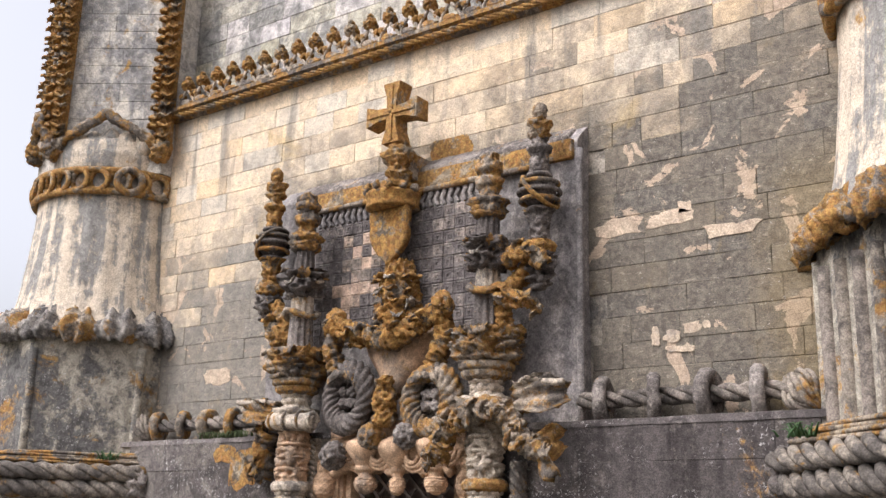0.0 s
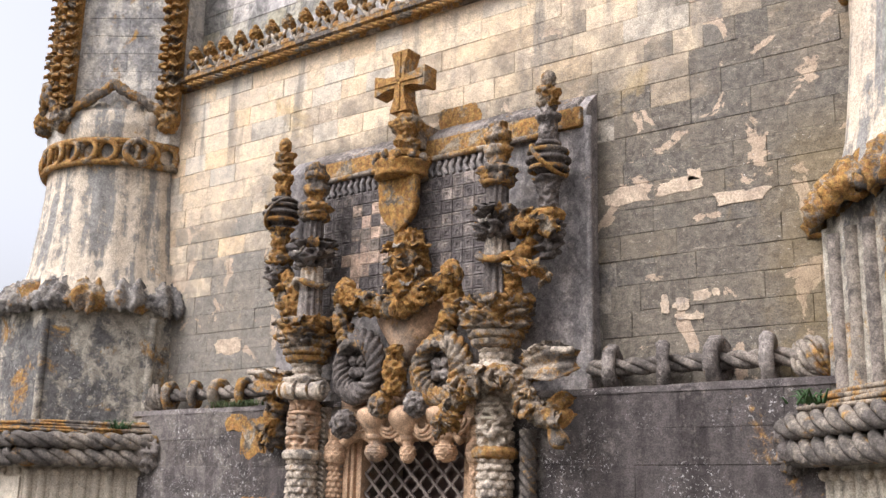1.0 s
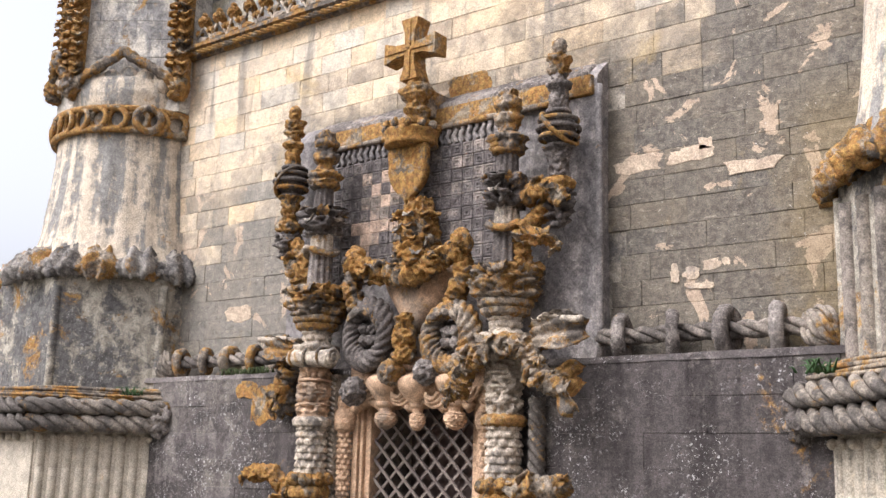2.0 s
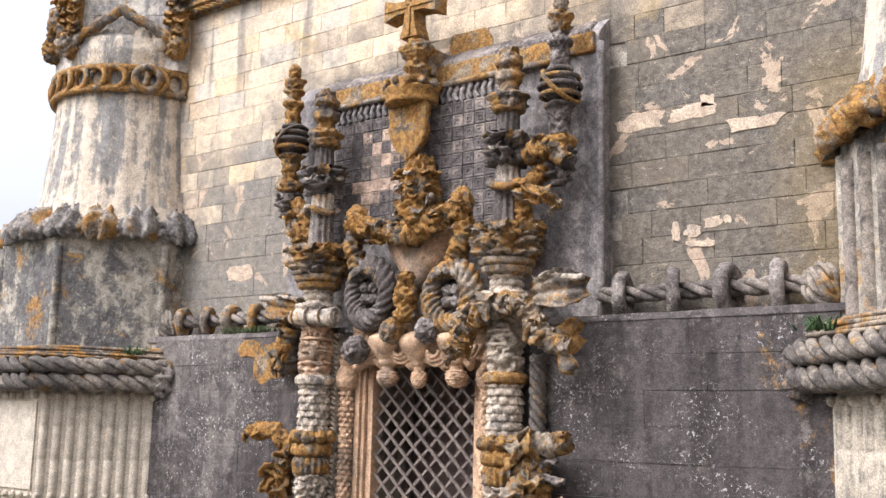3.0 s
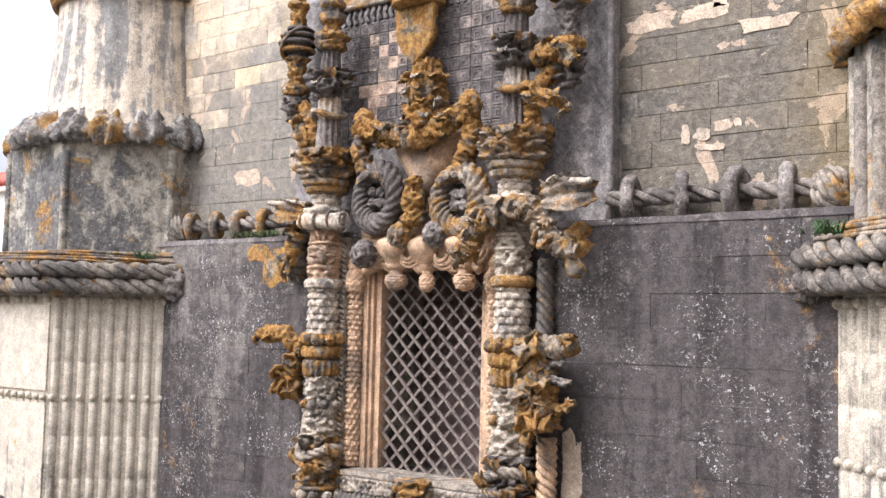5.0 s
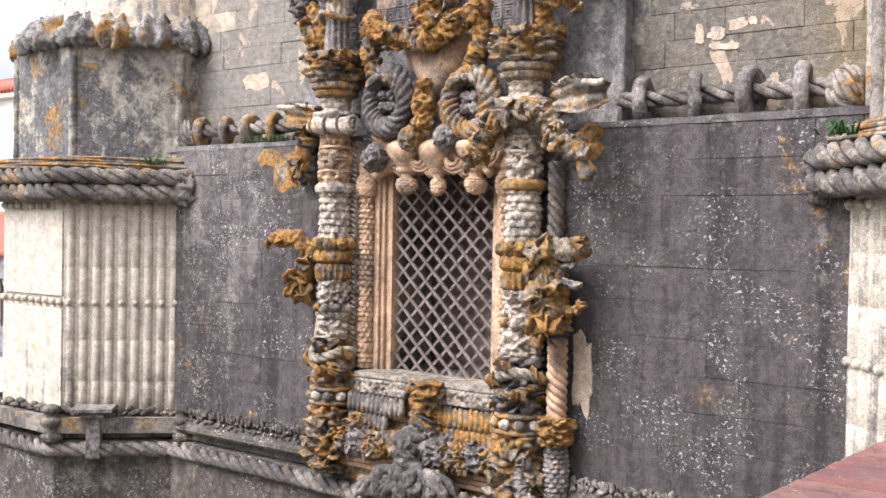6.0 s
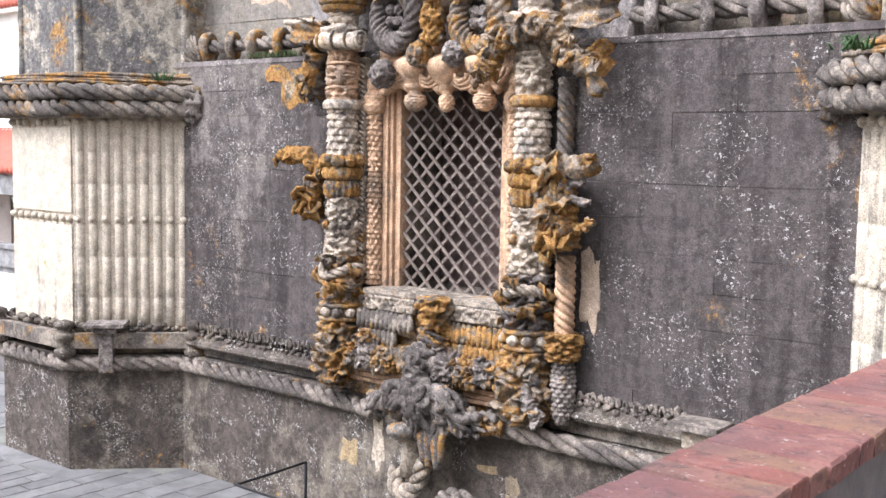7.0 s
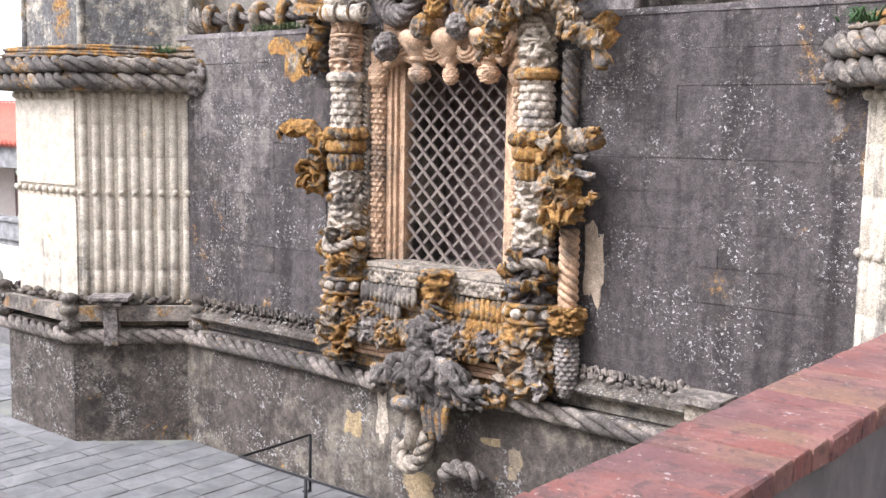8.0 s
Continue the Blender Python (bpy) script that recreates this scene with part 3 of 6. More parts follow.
# ---- cornice and cresting ----
moulding("cornice", dense([(-6.3, .0, 12.93), (7.2, .0, 12.93)], .3), [(-.3, 0), (.06, .0), (.10, .05), (.2, .09), (.27, .12), (.27, .19), (.2, .22), (-.36, .24)], M_CARVED, "mossy projecting cornice across the wall", "cornice")
rope_thing("cornice_rope", [(-6.25, -.19, 12.98), (7.0, -.19, 12.98)], .055, 3, .16, M_RUST, "thin rope moulding under the cornice")

crest = thing("cresting_finial", (0, -.1, 13.15), "orange-lichened cresting finial with looped stems on the cornice", "cresting", "cresting along the cornice")
part("bud", clump((0, -.12, 13.62), .13, (1, 1, .95), .05, 9), M_RUST, crest)
part("bud_tip", clump((.0, -.14, 13.76), .07, (1, 1, .8), .03, 12, 3), M_RUST, crest)
for sx in (-1, 1):
    part("stem", limb([(sx * .26, -.1, 13.14), (sx * .2, -.13, 13.3), (sx * .06, -.15, 13.46), (sx * -.03, -.14, 13.58)], .032, .01, 12, 8, 5), M_BONE, crest)
    part("side_leaf", clump((sx * .18, -.11, 13.40), .085, (1.1, 1, .8), .04, 11, 3), M_RUST, crest)
part("base_leaf", clump((0, -.1, 13.22), .12, (1.5, .9, .7), .04, 9, 3), M_CARVED, crest)
for i in range(31):
    x = -5.6 + .405 * i
    m = Matrix.Translation((x, -.1, 13.15)) @ Matrix.Rotation(.12 * math.sin(i * 2.3), 4, 'Z')
    if i == 0:
        crest.scale = (.82, .9, .9)
        crest.location.x = x
    else:
        copy_thing(crest, m)


def flake(bm, x, z, w, h, y, seed, thick=.010, ragged=.55):
    """A ragged sheet of bare stone standing out of the crust."""
    rr = random.Random(seed)
    n = 30
    pts = []
    for k in range(n):
        a = math.tau * k / n
        q = 1 + ragged * noise.noise(Vector((math.cos(a) * 1.6, math.sin(a) * 1.6, seed * 3.7))) + rr.uniform(-.08, .08)
        ex = abs(math.cos(a)) ** .6 * (1 if math.cos(a) > 0 else -1)
        ez = abs(math.sin(a)) ** .6 * (1 if math.sin(a) > 0 else -1)
        pts.append((x + w * q * ex, z + h * q * ez))
    rings = [[(px, y, pz) for px, pz in pts], [(px, y - thick * .6, pz) for px, pz in pts], [(x + (px - x) * .94, y - thick, z + (pz - z) * .94) for px, pz in pts]]
    return ring_sweep(bm, rings)


for k, (x, z, w, h) in enumerate(((3.22, 9.50, .33, .10), (3.87, 9.52, .31, .11), (4.12, 9.64, .09, .09), (4.68, 9.27, .33, .09), (3.90, 8.02, .10, .06), (3.67, 8.02, .06, .10), (4.14, 8.10, .12, .06), (4.35, 8.12, .05, .05), (4.00, 7.86, .17, .05), (-4.30, 8.05, .30, .13))):
    q = thing("bare_patch", (x, 0, z), "ragged patch of bare pinkish limestone on the wall", "stone patch", "bare patches on the wall")
    part("patch", flake(bmesh.new(), x, z, w, h, .0, k), M_BARE, q, smooth=False)


# ---- buttresses ----
def buttress(s):
    """Round and eight-sided wall buttress; s mirrors it about the window's axis."""
    cx, cy = 8.0 * s, .5
    bt = thing("buttress", (cx, cy, 0), "tall eight-sided limestone buttress with rope cornice and belted drum", "buttress", "buttresses beside the window")
    part("base", weather(prism(bmesh.new(), octagon(cx, cy, 2.56), -.02, 1.98), .0), M_PLINTH, bt, "rough lichen-spotted plinth", smooth=False)
    # string course and rope round the base
    ring = [(x, y, 2.12) for x, y in octagon(cx, cy, 2.45)[::-1]]
    pts = dense(ring + [ring[0]], .3)
    bm = moulding("", pts, STRING, M_ROPE, "")
    part("base_moulding", bm, M_DULL, bt, smooth=False)
    path = [(x, y, 1.84) for x, y in octagon(cx, cy, 2.62)]
    part("base_rope", rope(bmesh.new(), path, .135, 3, .25, 18, .04, True, .06), M_ROPE, bt)
    for k in (0, 1, 7):
        x, y = octagon(cx, cy, 2.62)[k]
        turn_part(bt, "corner_base", x, y, [(1.95, .1), (2.0, .17), (2.08, .18), (2.12, .13), (2.22, .14), (2.28, .19), (2.36, .19), (2.4, .12), (2.46, .12), (2.5, .16), (2.56, .14), (2.6, .05)], M_PLINTH, seg=20)
    # fluted shaft
    part("shaft", prism(bmesh.new(), octagon(cx, cy, 2.34), 1.98, 6.1), M_SHAFT, bt, "pale fluted shaft with runs of dirt", smooth=False)
    o2 = octagon(cx, cy, 2.34)
    for k in range(8):
        (xa, ya), (xb, yb) = o2[k], o2[(k + 1) % 8]
        if ya > .6 and yb > .6:
            continue
        front = ya < -1.5 and yb < -1.5
        n = 9
        for i in range(n):
            t = (i + .5) / n
            x, y = xa + (xb - xa) * t - (xa + xb - 2 * cx) * .008, ya + (yb - ya) * t - (ya + yb - 2 * cy) * .008
            prof = []
            z = 2.35
            rr = .085 if not front else .05
            for zc in (2.95, 3.65, 4.22, 4.9, 5.45, 6.0):
                prof += [(z + .012, rr), (zc - .012, rr), (zc, rr - .007)]
                z = zc
            bm = lathe(bmesh.new(), x, y, prof, 12)
            part("rib", weather(bm, .006, 5), M_SHAFT, bt)
            part("stud", blob(bmesh.new(), (x + (x - cx) * .035, y + (y - cy) * .035, 4.30), .06, 2), M_SHAFT, bt)
            if i % 4 != 3:
                part("stud", blob(bmesh.new(), (x + (x - cx) * .035, y + (y - cy) * .035, 5.95), .062, 2), M_SHAFT, bt)
        if front:
            # flat panels of dressed stone between the slender ribs
            bm = box(bmesh.new(), min(xa, xb) + .02, max(xa, xb) - .02, ya - .035, ya + .05, 2.4, 4.18, .01)
            part("panel", bm, M_SHAFT, bt, smooth=False)
            bm = box(bmesh.new(), min(xa, xb) + .02, max(xa, xb) - .02, ya - .035, ya + .05, 4.4, 5.86, .01)
            part("panel", bm, M_SHAFT, bt, smooth=False)
    lf = bmesh.new()
    rr = random.Random(5)
    o3 = octagon(cx, cy, 2.44)
    for k in (0, 6, 7):
        (xa, ya), (xb, yb) = o3[k], o3[(k + 1) % 8]
        for i in range(26):
            t = i / 26
            blob(lf, (xa + (xb - xa) * t, ya + (yb - ya) * t, 2.42 + rr.uniform(-.03, .08)), rr.uniform(.045, .085), 1, (1, 1, .8))
    part("leaf_fringe", weather(lf, .012, 18), M_PLINTH, bt)
    # rope cornice
    for ap, z, r, st, pit, mt in ((2.60, 6.18, .165, 3, .27, M_DULL), (2.66, 6.45, .145, 3, .30, M_DULL), (2.52, 6.63, .06, 3, 2.0, M_CARVED), (2.48, 6.73, .06, 3, 2.0, M_CARVED)):
        part("cornice_rope", rope(bmesh.new(), [(x, y, z) for x, y in octagon(cx, cy, ap)], r, st, pit, 20, .05, True, .05), mt, bt, "twisted stone rope")
    part("cornice_bed", prism(bmesh.new(), octagon(cx, cy, 2.5), 6.08, 6.72), M_MIDSHAFT, bt, smooth=False)
    ex, ey = octagon(cx, cy, 2.60)[1 if s < 0 else 6]
    part("rope_end", clump((ex, ey + .02, 6.26), .25, (.8, .8, 1.2), .09, 8), M_GREY, bt, "carved leafy end of the rope cornice")
    fb = bmesh.new()
    rr = random.Random(3)
    for q in range(26):
        a, l = rr.uniform(0, math.tau), rr.uniform(.08, .2)
        bx, by = ex + s * rr.uniform(.1, .5), ey - rr.uniform(.25, .5)
        tube(fb, [(bx, by, 6.66), (bx + l * .5 * math.cos(a), by + l * .4 * math.sin(a), 6.66 + l * .7), (bx + l * math.cos(a), by + l * math.sin(a), 6.66 + l * .6)], .016, 5, taper=lambda t: 1.1 - t, flat=.5)
    part("fern", fb, M_FERN, bt, "small green fern growing on the cornice")
    # crusted shaft above
    part("upper_shaft", prism(bmesh.new(), octagon(cx, cy, 2.18), 6.7, 8.75), M_MIDSHAFT, bt, "dark crusted eight-sided shaft", smooth=False)
    for k in (7, 0, 1, 6):
        x, y = octagon(cx, cy, 2.16)[k]
        turn_part(bt, "corner_roll", x, y, [(6.7, .075), (8.6, .075)], M_MIDSHAFT, seg=12, dz=.2)
    if s > 0:
        (xa, ya), (xb, yb) = octagon(cx, cy, 2.18)[6], octagon(cx, cy, 2.18)[7]
        for i in range(5):
            t = (i + .5) / 5
            turn_part(bt, "rib", xa + (xb - xa) * t, ya + (yb - ya) * t, [(6.75, .09), (8.5, .09)], M_DULL if i % 2 else M_ROPE, seg=12, dz=.1)
    # frill of drooping leaves
    fx, fy = 7.82 * s, .32
    n = 19
    rf_ = random.Random(4)
    for i in range(n):
        a = math.tau * (i + .5) / n
        if math.sin(a) > .35:
            continue
        d = Vector((math.cos(a), math.sin(a), 0))
        e = Vector((-d.y, d.x, 0))
        lean = (d + e * (.22 * s + rf_.uniform(-.08, .08))).normalized()
        bm = leaf_sheet(bmesh.new(), Vector((fx, fy, 9.22)) + d * 1.52, lean, e, Vector((0, 0, 1)), rf_.uniform(1.16, 1.26), .40, .30, rf_.uniform(-2.2, -1.9), 1.1, 28, 17, .20, -.45)
        carve(bm, .045, 6.0)
        part("leaf", bm, (M_FRILL if i % 4 else M_CARVED) if s < 0 else (M_RUST if i % 2 else M_CARVED), bt, "drooping carved stone leaf")
    part("frill_bed", turned(bmesh.new(), fx, fy, [(8.5, 1.90), (8.9, 1.92), (9.1, 1.7)], seg=40, dz=.1), M_MIDSHAFT, bt)
    # drum
    dx, dy = 7.64 * s, .15
    turn_part(bt, "drum", dx, dy, [(8.9, 1.86), (9.25, 1.74), (9.6, 1.66), (10.3, 1.58), (11.0, 1.52), (11.98, 1.50)], M_DRUM, ("flute", 26, .035), 104, .12, "pale streaked drum")
    for z, r in ((11.44, .065), (11.84, .065)):
        a0 = [(dx + 1.58 * math.cos(math.tau * i / 48), dy + 1.58 * math.sin(math.tau * i / 48), z) for i in range(48)]
        part("belt_band", weather(tube(bmesh.new(), a0, r, 10, True), .012, 7), M_RUST, bt, "band of a carved stone belt")
    for i in range(28):
        a = math.tau * i / 28
        if math.sin(a) > .3:
            continue
        d, e = Vector((math.cos(a), math.sin(a), 0)), Vector((-math.sin(a), math.cos(a), 0))
        c = Vector((dx, dy, 11.64)) + d * 1.58
        loop = [c + e * (.175 * math.cos(math.tau * k / 14)) + Vector((0, 0, .185 * math.sin(math.tau * k / 14))) + d * .05 * math.cos(math.tau * k / 14) for k in range(14)]
        part("belt_link", weather(tube(bmesh.new(), loop, .052, 8, True), .015, 9), M_RUST, bt)
    a = math.radians(-32 if s < 0 else 212)
    d, e = Vector((math.cos(a), math.sin(a), 0)), Vector((-math.sin(a), math.cos(a), 0))
    c = Vector((dx, dy, 11.64)) + d * 1.64
    loop = [c + e * (.22 * math.cos(math.tau * k / 18)) + Vector((0, 0, .22 * math.sin(math.tau * k / 18))) for k in range(18)]
    part("buckle", weather(tube(bmesh.new(), loop, .07, 10, True), .015, 9), M_CARVED, bt, "round stone buckle")
    # turret with crocketed edges; its plan's corners run from the wall round to the far side
    corners = [(6.02 * s, -.24), (7.66 * s, -1.38), (8.20 * s, -1.36), (9.0 * s, -.3)]
    plan = corners + [(9.0 * s, 1.4), (6.02 * s, 1.4)]
    part("turret", prism(bmesh.new(), plan if s > 0 else plan[::-1], 11.9, 20), M_TURRET, bt, smooth=False)
    turn_part(bt, "hood_band", dx, dy, [(11.9, 1.50), (12.2, 1.54), (12.45, 1.50), (12.62, 1.30)], M_DRUM, ("plain",), 64, .06)
    for k, (x, y) in enumerate(corners[:3]):
        rr = random.Random(k)
        sz = (1, 1, .6)[k]
        z = 12.50
        while z < 17.0:
            for q in range(3):
                face = Vector(((q - 1) * .75, -1, .25 + .2 * rr.random())).normalized()
                side = Vector((1, (q - 1) * .6, rr.uniform(-.2, .2))).normalized()
                bm = leaf_sheet(bmesh.new(), Vector((x + (q - 1) * .10 * sz, y - .04, z + rr.uniform(-.04, .04))), face, side, face.cross(side) * (-1 if face.cross(side).z < 0 else 1), rr.uniform(.19, .25) * sz, rr.uniform(.10, .13) * sz, .6, -1.7, 2.2, 7, 5, .3)
                part("crocket", bm, M_RUST, bt, "orange-lichened leaf crocket")
            z += .20
        part("strip_core", tube(bmesh.new(), [(x, y, 12.3 + .3 * i) for i in range(25)], .16 * sz, 12), M_RUST, bt)
        if k == 1:
            part("thin_roll", tube(bmesh.new(), [(x + s * .34, y - .04, 12.4), (x + s * .34, y - .04, 19)], .035, 8), M_BONE, bt)
        part("strip_foot", clump((x, y - .06, 12.34), .20, (1, 1, 1.25), .08, 7, 4), M_RUST if k != 1 else M_CARVED, bt)
    for (xa, ya), (xb, yb) in zip(corners, corners[1:3]):
        pts = []
        for q in range(13):
            t = q / 12
            out = Vector((yb - ya, xa - xb, 0)).normalized()
            out = out if out.y < 0 else -out
            bow = .10 + .16 * math.sin(math.pi * t)
            pts.append((xa + (xb - xa) * t + out.x * bow, ya + (yb - ya) * t + out.y * bow, 12.32 + .52 * (1 - abs(2 * t - 1) ** 1.5) + .12 * max(0, 1 - abs(2 * t - 1) * 4)))
        part("hood", carve(tube(bmesh.new(), smooth_path(pts, 4), .09, 12), .05, 8), M_CARVED, bt, "curved hood mould")
        hm = bmesh.new()
        for q in range(5):
            t = .18 + .16 * q
            blob(hm, (xa + (xb - xa) * t, ya + (yb - ya) * t, 12.42 + .05 * (2 - abs(q - 2))), .22, 2, (1, .8, 1.1))
        part("hood_fill", weather(hm, .03, 5), M_DRUM, bt)
        # shallow courses of the turret's face
        L = math.hypot(xb - xa, yb - ya)
        for c_ in range(14):
            z, u = 12.75 + .36 * c_, .22
            while u < L - .3:
                w = min(rr.choice((.5, .7, .9)), L - .22 - u)
                ob = new("stone_block", block_mesh(w, .36, .08, M_TURRET, rr.randrange(3)))
                ob.parent = bt
                out = Vector((yb - ya, xa - xb, 0)).normalized()
                out = out if out.y < 0 else -out
                at = Vector((xa + (xb - xa) * (u + w / 2) / L, ya + (yb - ya) * (u + w / 2) / L, z)) + out * .03
                ob.location = at - origin_of(bt)
                ob.rotation_euler = (0, 0, math.atan2(out.y, out.x) + math.pi / 2)
                u += w
    return bt


buttress(-1)
buttress(1)

# ---- rope threaded through rings on the ledge ----
def ring_rail(name, x0, x1, xs, knot, label, k=1.0, mat=M_GREY):
    rail = thing(name, ((x0 + x1) / 2, -.33, 7.0), label, "stone rope")
    part("rope", rope(bmesh.new(), [(x0, -.33, 7.24), ((x0 + x1) / 2, -.32, 7.25), (x1, -.33, 7.24)], .115, 3, .26, 20, .03, False, .08), M_ROPE, rail)
    for i, x in enumerate(xs):
        c = Vector((x, -.34, 7.23))
        tilt = .35 * math.sin(i * 2.1) + .25
        pts = [c + Vector((.15 * math.sin(tilt) * math.cos(a), -.165 * math.cos(a), .215 * math.sin(a))) * k for a in [math.tau * k / 22 for k in range(22)]]
        bm = bmesh.new()
        fr = path_frames(pts, True)
        rings = []
        for p, u, v in fr:
            rad = (p - c).normalized()
            ax = Vector((1, .2, 0)).normalized()
            rings.append([p + ax * dx + rad * dr for dx, dr in ((-.06, -.07), (-.08, .06), (-.04, .095), (.04, .095), (.08, .06), (.06, -.07))])
        ring_sweep(bm, rings, True)
        part("ring", weather(bm, .022, 8), mat, rail, "worn grey stone ring")
    if knot:
        for j in range(3):
            loop = [Vector((knot + .17 * math.cos(a + j), -.36 - .06 * math.sin(2 * a + j), 7.22 + .19 * math.sin(a) * (1 - .2 * j))) for a in [math.tau * k / 24 for k in range(24)]]
            part("knot", rope(bmesh.new(), loop, .065, 3, .2, 14, .03, True), M_DULL, rail, "knotted end of the stone rope")
    return rail


ring_rail("ring_rail", 2.8, 5.6, (3.12, 3.79, 4.48, 5.08), 5.56, "stone rope threaded through large rings on the ledge")
ring_rail("ring_rail", -5.75, -2.7, (-5.27, -4.64, -4.04, -3.45), -5.68, "lichened stone rope with rings on the ledge", .72, M_CARVED)


moss = thing("moss_tuft", (-3.4, -.42, 7.0), "low green moss growing on the ledge", "moss")
mb, rm = bmesh.new(), random.Random(9)
for q in range(70):
    x, y, l = rm.uniform(-4.0, -2.9), rm.uniform(-.55, -.35), rm.uniform(.05, .12)
    a = rm.uniform(0, math.tau)
    tube(mb, [(x, y, 6.98), (x + l * .4 * math.cos(a), y + l * .4 * math.sin(a), 6.98 + l), (x + l * math.cos(a), y + l * math.sin(a), 6.98 + l * .9)], .016, 5, taper=lambda t: 1.2 - t, flat=.5)
part("tuft", mb, M_MOSS, moss)


# ---- the carved window ----
slab_t = thing("window_surround", (0, -.15, 7.0), "raised dark stone slab behind the carved window", "window surround", kind="structure")
sb = bmesh.new()
ring_sweep(sb, [[(x, -.28, 6.95), (x, -.28, 10.70), (x, -.22, 10.80), (x, .02, 11.02), (x, .02, 6.95)] for x in [-2.85 + i * .28 for i in range(21)]])
part("slab", weather(sb, .012, 2.5), M_PANEL, slab_t, smooth=False)
fz = box(bmesh.new(), -2.15, 2.70, -.35, -.2, 10.47, 10.74, .03)
part("frieze", weather(fz, .02, 5), M_RUST, slab_t, "orange-lichened frieze", smooth=False)
mk = bmesh.new()
ring_sweep(mk, [[(x, -.30, 10.69), (x, -.31, 10.79), (x, -.05, 11.01), (x, -.02, 10.95)] for x in [-2.4 + i * .2 for i in range(26)]])
part("weathering", weather(mk, .03, 6), M_GREY, slab_t, "crusted sloping top")
part("roll", weather(tube(bmesh.new(), [(-2.1 + .2 * i, -.36, 10.44) for i in range(23)], .045, 8), .012, 8), M_CARVED, slab_t)
part("lichen_stain", flake(bmesh.new(), .45, 11.12, .40, .22, .0, 74, .012, .25), M_RUST, slab_t, "orange lichen crust behind the cross", smooth=False)
part("edge_roll", weather(tube(bmesh.new(), [(2.78, -.28, 7.0 + .2 * i) for i in range(19)], .05, 8), .01, 6), M_PANEL, slab_t)

# squares with raised borders
tiles = thing("tile_panel", (-.4, -.28, 8.3), "panel of small carved square tiles, mostly blackened", "carved panel", kind="structure")
tm = bmesh.new()
T = .092
ring_sweep(tm, [[(sx * w, y, sz * w) for sx, sz in ((-1, -1), (1, -1), (1, 1), (-1, 1))] for w, y in ((T, .05), (T, -.010), (T - .008, -.020), (T - .024, -.022), (T - .032, -.012), (.046, -.011), (.040, -.021), (.024, -.022), (.016, -.004))])
tile_mesh = mesh_of("tile", tm, M_TILE)
clean_mesh = tile_mesh.copy()
clean_mesh.materials[0] = M_TILE_CLEAN
rr = random.Random(8)
for i in range(17):
    for j in range(10):
        x, z = -1.80 + .191 * i, 8.36 + .19 * j
        near = math.exp(-((x + .95) / .36) ** 2 - ((z - 9.40) / .48) ** 2) + .25 * math.exp(-((x - 1.0) / .2) ** 2 - ((z - 9.6) / .5) ** 2)
        ob = new("tile", clean_mesh if rr.random() < 1.35 * near else tile_mesh)
        ob.parent = tiles
        ob.location = Vector((x, -.30 + rr.uniform(-.006, .006), z)) - origin_of(tiles)
fr = bmesh.new()
for i in range(27):
    x = -2.0 + .122 * i
    tube(fr, smooth_path([(x, -.31, 10.42), (x + .03, -.31, 10.36), (x - .01, -.315, 10.28), (x + .03, -.30, 10.18)], 4), .035, 7)
part("fringe", weather(fr, .015, 12), M_PANEL, tiles, "drooping carved fringe above the tiles")

# cross
cr = thing("stone_cross", (0, -.68, 10.5), "orange-lichened stone cross with flared arms", "cross")
def flared_cross(bm, cx, cz, y0, y1, R, wi, we):
    """Four flared arms about a square centre, each arm an own closed wedge."""
    box(bm, cx - wi, cx + wi, y0, y1, cz - wi, cz + wi)
    for k in range(4):
        ca, sa = (1, 0, -1, 0)[k], (0, 1, 0, -1)[k]
        rings = []
        for u, v in ((wi, wi), (R * .55, wi + .01), (R * .93, we), (R, we)):
            rings.append([(cx + ca * u - sa * w, y, cz + sa * u + ca * w) for w, y in ((-v, y0), (v, y0), (v, y1), (-v, y1))])
        ring_sweep(bm, rings)
    return bm
part("cross_body", flared_cross(bmesh.new(), -.05, 11.56, -.82, -.54, .47, .085, .155), M_RUST, cr, smooth=False)
for dx, dz, w, h in ((0, 0, .03, .44), (0, 0, .44, .03)):
    part("cross_rib", box(bmesh.new(), -.05 - w, -.05 + w, -.842, -.80, 11.56 - h, 11.56 + h, .008), M_RUST, cr, smooth=False)
turn_part(cr, "pedestal", .0, -.66, [(10.42, .2), (10.55, .16), (10.62, .2), (10.75, .13), (10.85, .22), (10.95, .24), (11.03, .16), (11.1, .12)], M_RUST, ("leaf", 10.3, 0.075), 32, .025)
part("bracket", box(bmesh.new(), -.12, .12, -.6, .02, 10.6, 11.0, .02), M_CARVED, cr, smooth=False)

